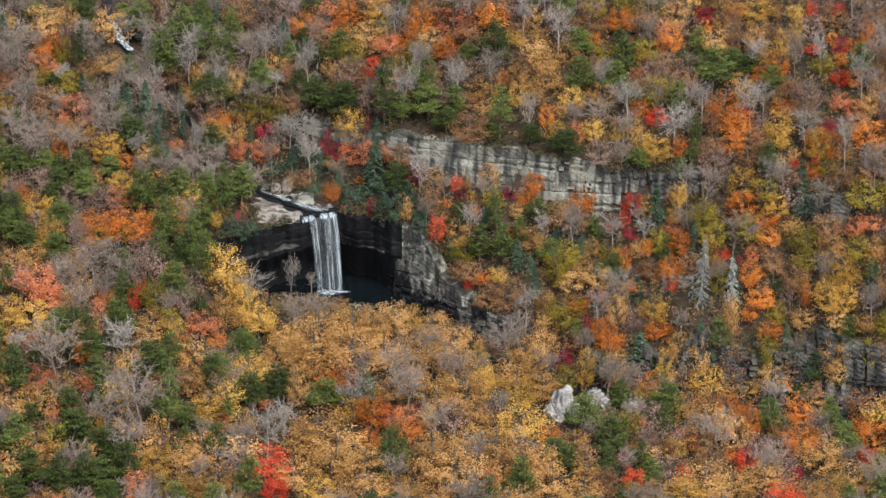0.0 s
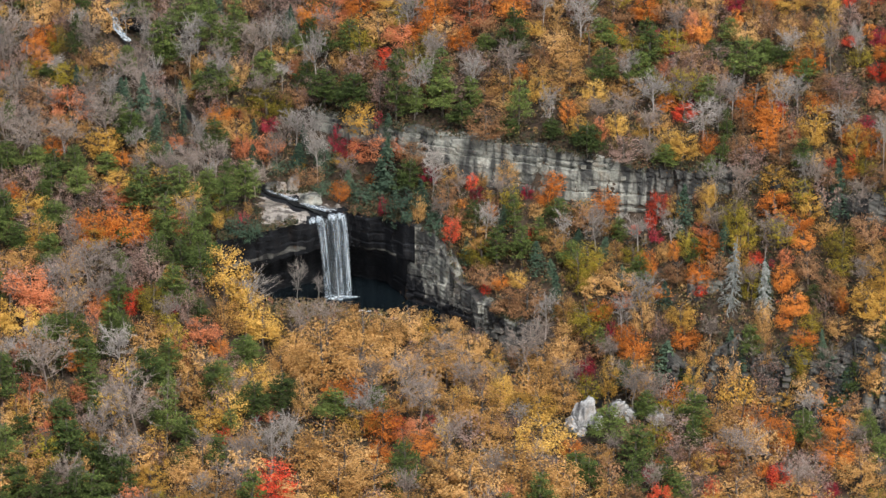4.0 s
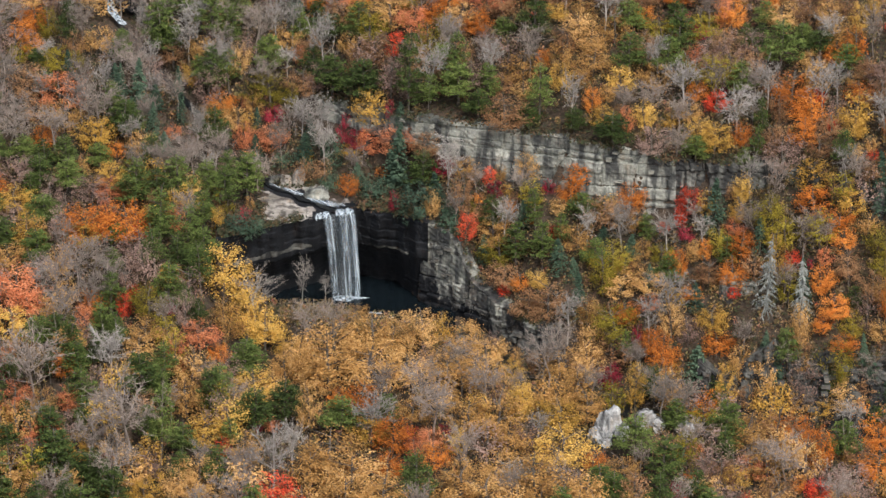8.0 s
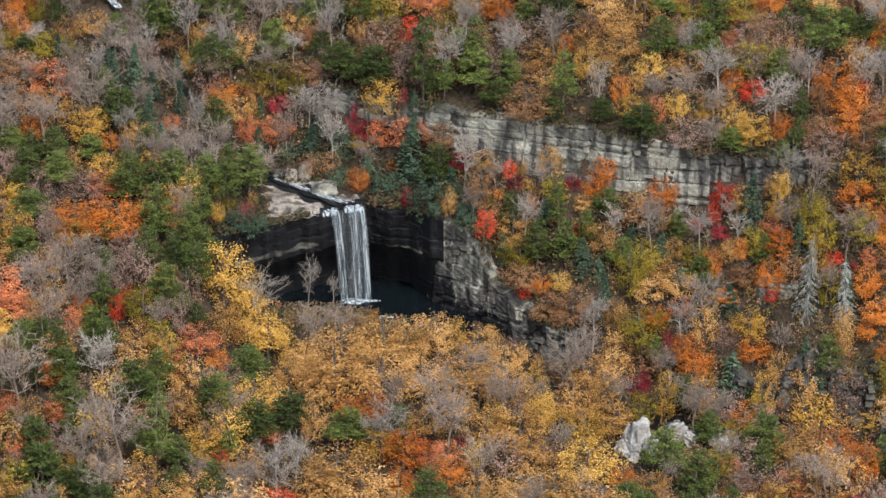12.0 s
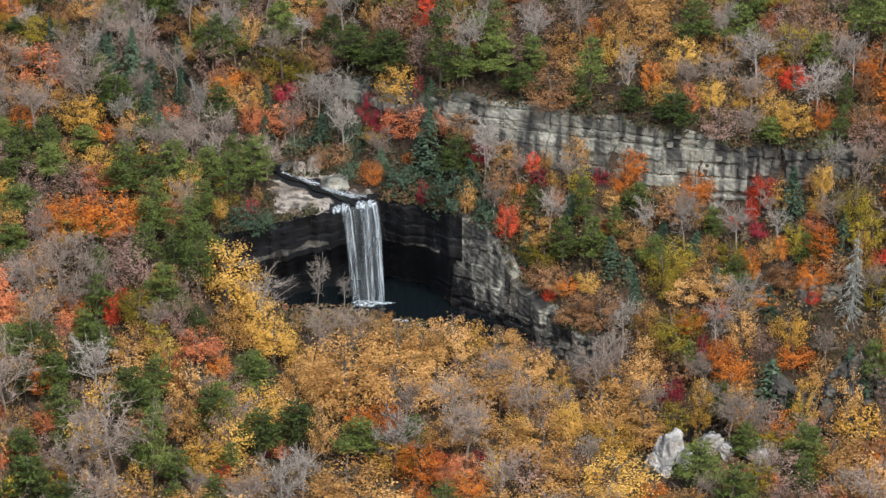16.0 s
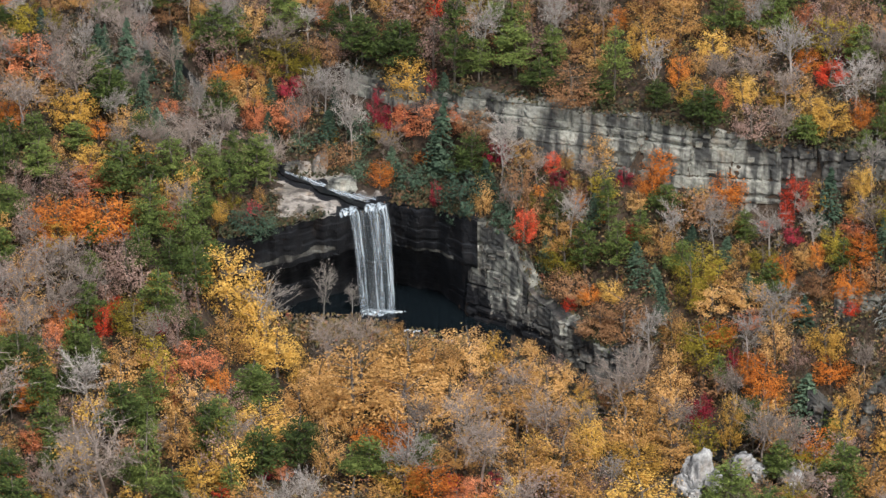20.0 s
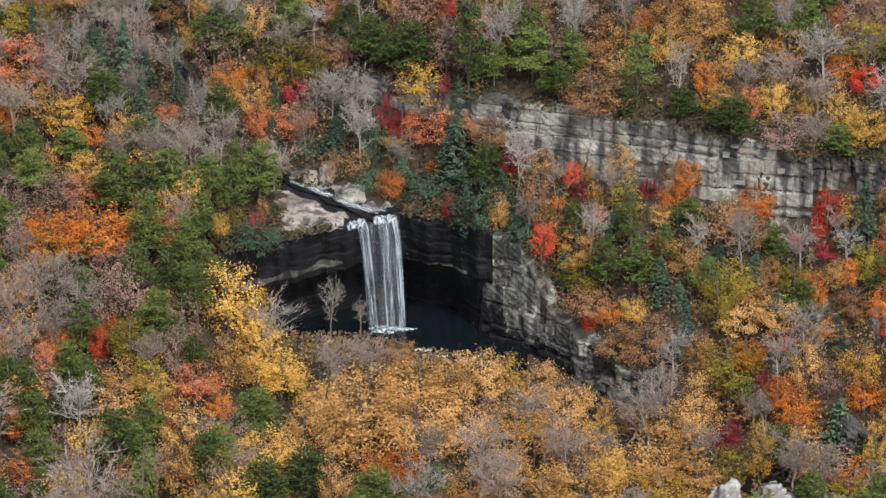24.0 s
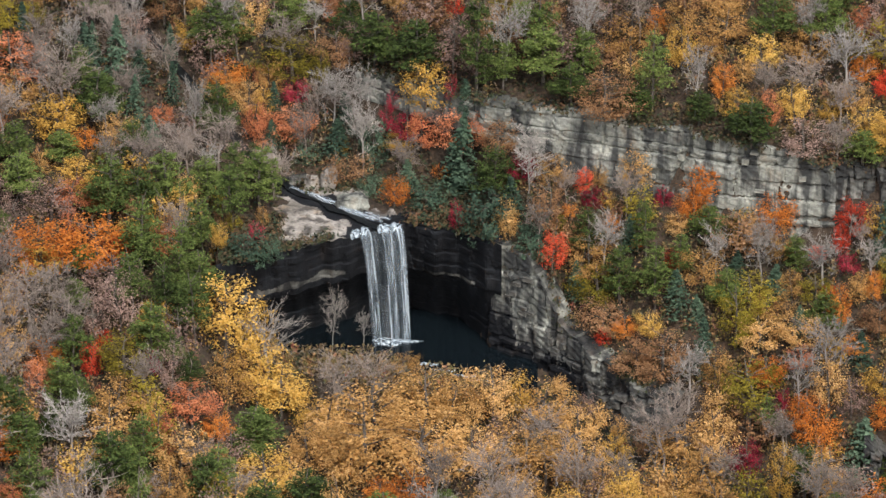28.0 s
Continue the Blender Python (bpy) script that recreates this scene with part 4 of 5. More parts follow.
grove("pine", [(-13.9, -127, 1.17, 1), (62.3, -122.3, 1.17, 1), (-52.4, -118.5, 0.65, 1.7), (-67.3, -117.3, 1.17, 1), (-79.4, -116, 0.7, 1.68), (-55.6, -115.6, 0.98, 1.42), (26.9, -114.3, 1.25, 1.01), (-48.3, -111.7, 1.15, 1.14), (90.4, -111.6, 0.46, 1.7), (-75.6, -110.9, 0.89, 1.57), (86.7, -103.8, 0.98, 0.97), (75.9, -102.3, 0.72, 1.7), (-23.5, -101.5, 0.98, 0.97), (99.3, -101.1, 0.79, 1.48), (-53.8, -100.7, 0.89, 1.57), (-79.6, -100.5, 1.17, 1), (72.9, -98.9, 0.7, 1.68), (-63.2, -97.7, 1.08, 1.49), (-37.2, -92.7, 1.7, 0.6), (88.6, -89.7, 1.13, 1.24), (-75.2, -88.8, 0.65, 1.7), (-32, -88.5, 0.74, 1.28), (7.2, -78, 0.84, 1.7)])
grove("pine", [(81.5, -77.8, 0.98, 1.42), (-82, -77.5, 1.37, 1.02), (-14.6, -75.4, 0.89, 1.57), (104.9, -75.4, 0.89, 0.83), (-57.2, -73.7, 0.94, 1.25), (-6.6, -72.6, 0.89, 1.57), (156.3, -72.3, 1.03, 1.14), (-43, -70, 1.13, 1.24), (-37.6, -63.9, 0.98, 0.97), (135.7, -61, 0.94, 1.25), (153.7, -60.6, 0.86, 1.01), (91.6, -60.5, 0.74, 1.28), (166.9, -60.2, 0.79, 0.93), (-69.6, -53.6, 0.79, 1.48), (-17, -48.8, 0.89, 1.57), (-53.6, -47.6, 0.84, 1.14), (-30.1, -44, 0.65, 1.14), (-52.2, -40.7, 0.98, 0.97), (-37.5, -39.1, 0.94, 1.25), (-85.1, -37.4, 1.03, 0.72), (-41.2, -27.6, 1.08, 0.89), (90.5, -24, 0.74, 1.28), (106.1, -23.4, 0.81, 0.8)])
grove("pine", [(-29.1, -22.1, 0.94, 1.25), (-33, -20.6, 1.22, 0.78), (71.6, -20.2, 0.74, 1.28), (-72.1, -19.9, 0.74, 1.7), (58.4, -17.4, 0.98, 0.97), (-40.7, -16.9, 1.27, 0.92), (-51.4, -16.6, 0.51, 1.7), (-80.6, -15.3, 0.7, 1.7), (51.8, -15.1, 0.98, 0.97), (63.4, -13.4, 0.81, 0.8), (-86.5, -12, 0.84, 1.14), (135.8, -11.6, 0.89, 0.83), (56.7, -10, 1.04, 0.67), (-71, -8.1, 0.74, 1.7), (68.4, -7.8, 0.6, 1.59), (113.8, -5.6, 0.83, 0.68), (98.1, -5.4, 0.55, 1.7), (-23.3, -3.5, 0.98, 0.97), (76.6, -3, 0.74, 1.7), (-47.6, -1.5, 1.13, 1.24), (115.8, 0.5, 0.94, 0.6), (-36.4, 1.4, 1.03, 1.14), (27.2, 2.5, 0.94, 1.25)])
grove("pine", [(66.7, 2.7, 0.51, 1.7), (-73.2, 4.4, 0.84, 1.14), (-64.9, 4.5, 0.79, 1.48), (-28.9, 5.5, 0.83, 1.2), (55.1, 6.4, 0.55, 1.7), (57.6, 7.6, 1.22, 0.78), (41.8, 11.6, 0.62, 1.7), (110.1, 12, 0.84, 1.14), (-66.1, 12.7, 0.84, 1.14), (-86.2, 14, 0.79, 1.48), (-77.4, 14.8, 0.65, 1.7), (-58, 16.7, 0.6, 1.59), (36.3, 17.5, 0.89, 1.57), (23.5, 17.6, 1.7, 0.6), (44.5, 17.9, 0.84, 1.14), (81.2, 19.5, 1.03, 1.14), (91.6, 20.3, 0.95, 1.14), (138.2, 20.6, 0.6, 1.7), (120.3, 21.2, 1.16, 1.23), (35.2, 22.1, 1.22, 0.78), (-51, 26.3, 0.89, 1.57), (131.6, 26.4, 0.65, 1.7), (11.6, 28.2, 0.89, 1.57)])
grove("pine", [(127.4, 29.8, 0.6, 1.59), (3.1, 33.3, 0.89, 1.57), (56.1, 34, 1.17, 1), (81.5, 35.9, 0.79, 1.48), (93.2, 37.3, 0.65, 1.14), (48.6, 38.4, 0.46, 1.7), (117, 39.9, 0.65, 1.14), (-2.1, 41.7, 0.74, 1.28), (-14.1, 45.5, 0.94, 1.25), (78.2, 48.2, 0.53, 1.14), (3.1, 53.2, 0.62, 1.4), (-76.4, 54.8, 0.44, 1.7), (-24.5, 55.8, 1.03, 0.72), (-5.8, 56.2, 0.89, 0.83), (-29.3, 57.2, 1.43, 0.76), (-69.2, 58.2, 1.29, 0.6), (-41.8, 60, 0.69, 1.7), (-43.4, 60.1, 1.26, 0.97), (-23.8, 63.8, 1.22, 0.78), (-36.9, 69.1, 1.13, 1.24), (-51, 78.4, 0.91, 1.44), (-84, 84.4, 0.57, 1.7), (-57.5, 87.3, 0.53, 1.66)])
grove("amber", [(28, -130.1, 0.82, 1.7), (-17.3, -126.3, 0.62, 1.65), (15.3, -125.5, 0.69, 1.7), (-22.6, -121.5, 0.94, 1.59), (80, -120.3, 0.82, 1.7), (70.6, -118.3, 0.95, 1.7), (43.4, -118.1, 1.08, 1.7), (18.4, -116.8, 1.1, 1.57), (-0.9, -116.7, 0.82, 1.7), (8.6, -115.7, 0.95, 1.7), (57.6, -114.3, 0.8, 1.46), (37.4, -113.5, 1.08, 1.7), (11.9, -107.4, 1.08, 1.7), (56.9, -107, 1.21, 1.7), (-50.5, -106.2, 0.53, 0.79), (-31.4, -106.2, 0.78, 1.61), (-27.3, -104.6, 0.96, 1.46), (144, -104.2, 0.82, 1.7), (115.2, -103.9, 1.08, 1.7), (0.4, -103.7, 0.95, 1.7), (-73.2, -103.6, 0.87, 1.7), (123.4, -100.3, 0.8, 1.46), (5.1, -99, 1.21, 1.7)])
grove("amber", [(131.5, -98.2, 0.95, 1.7), (46.6, -97.5, 0.82, 1.7), (78.7, -90.2, 0.69, 1.7), (157.7, -89, 0.82, 1.7), (-81.8, -85.4, 0.69, 1.7), (49.9, -82.6, 0.82, 1.7), (150.1, -79.3, 0.94, 1.59), (-67.7, -78, 0.95, 0.83), (38.9, -75.7, 0.98, 1.28), (25.7, -75.6, 0.77, 1.7), (-0.1, -75.4, 1.07, 0.74), (46.7, -75.4, 1.08, 1.7), (-31.1, -73.9, 0.89, 1.46), (-30.3, -65, 0.98, 1.28), (111.2, -62.6, 0.93, 1.65), (69.5, -62.4, 0.76, 1.7), (-9.9, -60.2, 0.64, 1.7), (1.1, -58.5, 0.8, 1.46), (4.7, -56.9, 1.29, 1.7), (-73.6, -56.6, 0.64, 1.7), (14.5, -55.5, 1.08, 1.7), (37.3, -55.4, 0.77, 1.7), (34, -53.8, 0.94, 1.59)])
grove("amber", [(-6.8, -52.6, 0.82, 1.24), (23.9, -51.5, 0.83, 1.68), (-43, -50.3, 0.64, 1.7), (149.5, -48.8, 0.7, 1.46), (-3.2, -46.5, 0.85, 1.53), (154.9, -46.3, 1.03, 1), (115.6, -45.6, 1.48, 0.6), (5, -45.5, 1.13, 1.7), (137, -45.1, 1.03, 1), (122.3, -45, 0.99, 0.6), (64.1, -44.8, 0.82, 1.7), (162.9, -44.2, 0.57, 1.7), (69.7, -44, 1.03, 1), (109.1, -42.5, 1.08, 0.69), (124, -41.7, 1.22, 0.55), (145.1, -41.4, 0.54, 1.46), (43.5, -40, 0.64, 1.7), (27.4, -38.7, 1, 1.16), (-23, -37.7, 0.9, 1.13), (20.5, -37.2, 0.77, 1.7), (91.4, -36.7, 0.95, 0.83), (14.7, -36, 0.98, 1.7), (37.2, -35.7, 0.77, 1.69)])
grove("amber", [(70.8, -35.5, 1.07, 0.74), (145.1, -35.5, 0.79, 0.71), (166.4, -32.9, 0.87, 0.91), (70.1, -32.1, 0.75, 1.06), (154.4, -30.1, 0.59, 1.66), (-34.4, -28.4, 0.29, 1.46), (78.1, -26.1, 0.62, 1.65), (85, -26, 0.62, 1.65), (102.9, -25.3, 0.26, 1.46), (-79.3, -24.3, 0.69, 1.7), (-85.1, -24.1, 0.57, 1.7), (142.3, -22.3, 0.54, 1.46), (80.2, -21.5, 0.51, 1.7), (98, -19.5, 0.52, 1.35), (10.3, -18.8, 0.44, 1.6), (84.8, -17.6, 0.59, 0.95), (67.2, -14.6, 0.63, 1.56), (82.6, -11.4, 0.66, 0.92), (157.7, -9.9, 0.46, 1.7), (139, -8.5, 0.38, 1.46), (46, -7.9, 0.7, 1.46), (143.5, -6.6, 0.45, 0.93), (62.6, -6, 0.46, 1.2)])
grove("amber", [(-17.5, -3.9, 0.44, 0.6), (29.5, -3.8, 0.78, 0.77), (54.5, 3.2, 0.75, 1.06), (47.5, 4.5, 0.45, 0.93), (38.8, 4.7, 0.54, 1.46), (-49.8, 4.9, 0.54, 1.46), (166.4, 7.6, 0.82, 1.24), (75.2, 11.3, 0.46, 1.2), (-62.1, 13.6, 0.47, 1.08), (139.5, 15.4, 0.37, 1.14), (87.7, 16.4, 0.69, 1.7), (69.4, 17.9, 0.45, 1.46), (53.5, 18.1, 0.45, 1.46), (71.9, 19.3, 0.69, 1.7), (-47.5, 19.4, 0.69, 1.29), (63.6, 23.6, 0.7, 1.12), (53.6, 24, 0.69, 1.7), (129, 25.1, 0.44, 1.7), (71.2, 27.1, 0.7, 1.46), (-67.8, 30.9, 0.69, 1.7), (67.9, 32.6, 0.7, 1.46), (77.5, 32.9, 0.69, 1.7), (-22.4, 33.4, 0.67, 1.11)])
grove("amber", [(133.6, 34.3, 0.83, 0.96), (-17.8, 35.3, 0.7, 0.86), (-28.1, 37, 0.62, 1.65), (121.9, 38.7, 0.67, 1.7), (68.8, 40.7, 0.54, 1.46), (37.1, 44.1, 0.64, 1.7), (123.9, 45.3, 0.72, 0.97), (7.1, 46.1, 0.66, 0.92), (68.2, 47.2, 0.75, 1.06), (-21.8, 47.8, 0.8, 0.94), (138.5, 48.8, 0.56, 1.68), (110.4, 49.8, 0.9, 1.13), (18.1, 50.3, 0.78, 1.61), (-32.2, 54.7, 0.68, 1.37), (-9.2, 56.1, 0.58, 1.7), (-60.5, 58.4, 0.62, 1.65), (-61.3, 78.4, 0.85, 1.7), (-73.4, 79.1, 0.84, 1.11), (-79.4, 79.3, 0.77, 1.7)])
grove("haze", [(48, -136.4, 1.35, 1.15), (-47.3, -103.7, 1.03, 1.15), (93.2, -99.8, 0.82, 0.77), (-45.9, -94.9, 1.68, 1.15), (38.6, -94.9, 1, 1), (-54.2, -91.1, 1.03, 1.15), (30.6, -82.9, 1.19, 1.15), (83, -82.8, 0.63, 1), (118.4, -81.8, 1.11, 1.06), (-71, -72.2, 1.52, 1.15), (27.6, -70.6, 1.11, 1.06), (17.6, -69.9, 1.11, 0.73), (43.4, -63, 1.03, 1.15), (-64.1, -49.1, 1, 1), (146.2, -48.2, 0.71, 1.15), (59.8, -48, 1.03, 1.15), (36.9, -47.5, 0.81, 1.15), (63.1, -41.5, 1.11, 0.9), (-57.6, -40.2, 0.87, 1.15), (-66.2, -38.6, 1.11, 1.06), (-52.3, -36.8, 1.03, 1.15), (-2.6, -34.3, 0.97, 1.15), (-60.8, -30.8, 1.03, 1.15)])
grove("haze", [(3.9, -29, 0.81, 1.15), (125.7, -25.2, 0.93, 0.88), (151.9, -21.6, 0.87, 1.15), (-64.6, -20.4, 0.93, 0.68), (117.7, -14.7, 1.11, 0.6), (97.8, -12.5, 0.56, 1.13), (-33.3, -11.7, 0.93, 0.68), (36, -8.5, 0.82, 0.77), (93.1, -5.4, 0.74, 1.1), (93.6, 2.7, 0.82, 1), (86.7, 5.6, 0.81, 1.15), (113.4, 11.9, 0.87, 1.15), (-80.4, 16.3, 1.13, 1.15), (-27.3, 18, 1, 1.04), (-69.7, 19.5, 1.03, 1.15), (-9.9, 21, 0.93, 0.6), (-87.4, 23, 1.11, 0.9), (145.4, 24.1, 1.11, 0.6), (-58.6, 25, 1.19, 1.15), (-80.5, 25.1, 0.97, 1.15), (55.2, 26, 1, 1), (-84.8, 36.8, 1.19, 1.15), (102.4, 39.4, 0.93, 1.08)])
grove("haze", [(-16, 40.7, 0.87, 1.15), (-63.9, 40.8, 0.93, 1.04), (-49.5, 40.8, 0.93, 1), (-54.8, 46.8, 0.93, 1.04), (-17.6, 53.6, 1.11, 0.73), (-88.4, 55, 1.11, 1), (-64.7, 59.3, 1.11, 0.83), (-88.1, 66.8, 1.13, 1.15)])
grove("mauve", [(98.5, -83.8, 0.7, 1.46), (137.2, -78.3, 0.78, 1.61), (-33.2, -46.3, 0.99, 0.61), (141.3, -37.2, 0.82, 1.24), (95.7, -37, 0.66, 1.19), (-43.5, -32.2, 1.03, 1), (-45.9, -21.2, 0.72, 1.7), (-67.4, -13.2, 0.89, 0.73), (120.5, -8, 0.78, 1.61), (-79.1, -6.3, 0.57, 1.7), (86.5, -4.7, 0.64, 1.7), (-58.9, -0, 0.69, 1.7), (-69.8, 1.6, 0.62, 1.27), (-78.4, 6.9, 0.69, 1.7), (-86.8, 7.4, 0.7, 1.46), (148.4, 13.6, 0.69, 1.7), (17, 20.2, 0.44, 1.7), (107.9, 21.4, 1.03, 1), (102, 22.1, 0.84, 1.11), (-33, 24.3, 0.64, 1.46), (-1.2, 38.1, 0.62, 1.65), (164.7, 38.9, 0.7, 1.46), (151.3, 40.8, 0.62, 1.65)])
grove("mauve", [(-30.2, 42.3, 1.03, 1), (-44.6, 43.1, 0.84, 1.11), (113.8, 48.7, 0.62, 1.65), (-82.9, 61.3, 0.77, 1.7), (-12.6, 70.5, 0.78, 1.61)])
grove("orange", [(19.7, -96.5, 0.57, 1.7), (30.9, -95.8, 0.67, 1.46), (20.3, -87.2, 0.98, 1.28), (70.7, -86.1, 0.49, 1.7), (95.8, -82.4, 0.28, 1.7), (122.6, -80.1, 0.47, 1.08), (12.7, -70.5, 0.94, 1.14), (128.8, -69.2, 1.02, 1.05), (143.6, -68.4, 0.76, 1.7), (6.9, -65.7, 0.54, 1.46), (165, -64.8, 0.78, 1.61), (-62.8, -61.7, 0.62, 1.65), (122.7, -56.7, 0.77, 1.7), (163.7, -55.8, 0.7, 1.46), (144.3, -54, 0.65, 1.64), (-24.1, -52, 0.54, 1.46), (135.4, -43.4, 0.51, 1.7), (-57.1, -39.7, 0.65, 1.37), (88.8, -39.7, 1.04, 0.94), (130.4, -39.6, 0.45, 1.33), (87.2, -38.7, 0.73, 1.21), (133, -38.3, 0.61, 1.7), (146.1, -38.3, 0.72, 0.71)])
grove("orange", [(103, -37.3, 0.62, 1.65), (129.8, -33.1, 0.85, 1.04), (79.7, -31.9, 0.51, 1.7), (96.6, -27.8, 0.41, 1.7), (121.2, -27.3, 0.37, 1.14), (107.1, -26.5, 0.77, 1.15), (136, -24.3, 0.54, 1.7), (93.9, -24, 0.9, 0.67), (109.8, -22, 0.65, 1.64), (134.9, -20.8, 0.54, 1.7), (100.5, -19.8, 0.55, 0.92), (52.6, -19.7, 0.41, 1.46), (127.9, -17, 0.69, 1.7), (-59, -16.7, 0.95, 1.7), (147.2, -15.1, 0.54, 1.46), (-49.1, -14.8, 0.95, 1.7), (154.7, -9.1, 0.75, 1.06), (54.8, -6.6, 0.26, 1.46), (81.7, -6.5, 0.81, 1.09), (165.1, -6.3, 0.82, 1.7), (66.1, -4, 0.59, 1.26), (49.8, -2.7, 0.46, 0.81), (126.3, -2.7, 0.7, 1.46)])
grove("orange", [(149.4, -2.6, 0.59, 1.66), (109.8, -1.8, 0.73, 0.89), (67.9, -1.4, 0.67, 1.7), (42.2, 1, 0.29, 1.46), (128.5, 3.8, 0.78, 1.61), (-83.6, 4.1, 0.49, 1.7), (7.6, 5.6, 0.61, 1.07), (71.4, 7.6, 0.65, 1), (141, 10, 0.58, 1.7), (123.4, 10.9, 0.82, 1.7), (98.9, 12.9, 0.54, 1.46), (16.7, 17.1, 0.28, 1.7), (-53.6, 20.9, 0.46, 1.7), (-73.1, 21.5, 0.6, 1.46), (162.6, 22.2, 0.47, 1.59), (135.5, 23.4, 0.57, 1.7), (58.6, 26.5, 0.5, 1.11), (159.3, 29.8, 0.42, 1.32), (167.6, 30.6, 0.97, 0.72), (162.8, 33.4, 0.5, 1.58), (156.3, 37, 0.38, 1.46), (108.7, 39.5, 0.82, 1.24), (85.7, 39.6, 0.51, 1.46)])
grove("orange", [(-26.8, 40.1, 0.57, 1.7), (42, 40.3, 0.74, 1.38), (30.4, 46.1, 0.67, 1.7), (56.4, 46.4, 0.82, 1.7), (94.2, 47.5, 0.69, 1.7), (34.4, 51.4, 0.82, 1.7), (129.2, 52, 0.46, 1.7), (-78.6, 61.1, 0.56, 1.57), (12.4, 61.3, 0.8, 1.7), (-1.3, 63.6, 0.9, 1.13), (-80.6, 66.4, 0.57, 1.7), (-78.1, 69.6, 0.64, 1.7)])
grove("olive", [(99, -53.8, 0.57, 1.7), (164.7, -47.1, 1.07, 0.74), (133.6, -44.3, 1.03, 1), (-42.2, -41.9, 0.74, 1.7), (137.9, -39.5, 0.71, 1.04), (75.7, -35.5, 0.95, 1.52), (161.6, -31.4, 0.75, 1.06), (146.5, -30.8, 0.49, 1.7), (146.2, -27.9, 0.81, 1.31), (74.1, -25.3, 1.04, 0.89), (165, -23.3, 0.93, 1.7), (76.5, -20.3, 0.69, 1.7), (117.1, -19.8, 1.05, 1.06), (103.9, -19.2, 0.75, 1.06), (88.9, -18.8, 0.66, 1.19), (152.5, -14.5, 0.51, 1.7), (47.1, -12.4, 0.69, 1.7), (-23.3, -5.8, 0.4, 1.16), (-26.8, 9.8, 0.44, 1.7), (153.3, 26.7, 0.6, 1.46), (88.9, 33.8, 0.57, 1.7), (100.7, 34.5, 0.69, 1.7), (-8, 34.7, 0.8, 0.64)])
grove("olive", [(-13.6, 37.1, 0.82, 1.7), (32.6, 41.8, 0.66, 1.19), (13.1, 47, 0.82, 1.24), (-70.5, 52.2, 0.69, 1.7), (-81.1, 58.7, 0.54, 1.7), (-73.9, 64.5, 0.88, 0.85)])
grove("bare", [(-9.1, -103.6, 1.3, 1.06), (-4.2, -96.4, 1.11, 0.73), (-51.3, -62, 1.13, 1.15), (136.9, -49.3, 0.87, 1.15), (165.2, -42.7, 1, 0.81), (64.9, -32.7, 0.93, 1.08), (99.7, -17, 0.63, 1), (90.8, -16.1, 0.87, 1.15), (79, -15, 0.82, 1), (70, -14.6, 0.82, 0.77), (158, -12.3, 1.19, 0.55), (112.2, -10.4, 0.93, 0.68), (-4, -8.4, 0.96, 0.51), (48.5, -8.1, 0.93, 0.88), (1.8, -4.9, 0.52, 0.64), (146.8, -3.6, 1, 1), (33.5, 1.5, 0.82, 1), (109, 1.5, 1.03, 1.15), (65.9, 5.1, 1, 0.6), (34.3, 5.6, 0.74, 1.1), (131.4, 6, 1.19, 0.69), (116.6, 6.9, 1.11, 0.6), (95.3, 8.3, 1.22, 0.97)])
grove("bare", [(135.4, 11.6, 0.82, 1), (164, 11.7, 1.37, 0.6), (1.3, 17.5, 1.19, 0.69), (88.3, 19.9, 1, 0.81), (29.3, 20, 1.15, 0.87), (-49.7, 21.3, 0.82, 1), (-32.9, 21.7, 1.11, 0.6), (45.5, 23.9, 1, 0.81), (-0.2, 26.6, 1, 0.81), (-5.3, 27.1, 1, 1), (153.2, 27.7, 1, 0.6), (74.6, 34.5, 1.19, 0.84), (-57.1, 39.4, 0.93, 0.8), (0.5, 41.8, 1.37, 0.73), (64.6, 42.7, 1, 0.63), (-46, 46.5, 1, 0.6), (27, 47.6, 1, 1.15), (-12.5, 55.1, 1.11, 0.73), (-35.6, 55.2, 1, 0.81), (-8, 55.6, 1.11, 0.6), (-48.2, 60.6, 1.11, 0.6), (-55.1, 74.4, 0.74, 1)])
grove("salmon", [(54.4, -123.3, 0.89, 0.73), (26.1, -88.9, 0.44, 1.7), (29.9, -85.5, 0.49, 1.7), (110.7, -76.4, 0.57, 1.7), (-10.2, -75.8, 0.41, 1.46), (96.8, -74.3, 0.45, 1.46), (-74.4, -73.4, 0.82, 1.24), (-61.5, -73.3, 0.66, 1.19), (-28.9, -52.4, 0.69, 1.7), (-58.5, -45.5, 0.66, 1.19), (-73.4, -43.5, 0.82, 1.7), (-76.3, -39.1, 1.08, 1.7), (86.3, -29.5, 0.43, 1.7), (130.7, -27, 0.41, 1.46), (161, -26.7, 0.71, 1.04), (166, -26.3, 0.44, 1.7), (107.9, -17.2, 0.48, 1.46), (80, 0.2, 0.71, 0.79), (-54.6, 2.9, 0.57, 1.7), (162, 9.6, 0.54, 1.46), (158.4, 11.9, 0.55, 1.35), (25.1, 15.2, 0.6, 1.16), (19.4, 17.8, 0.78, 1.31)])
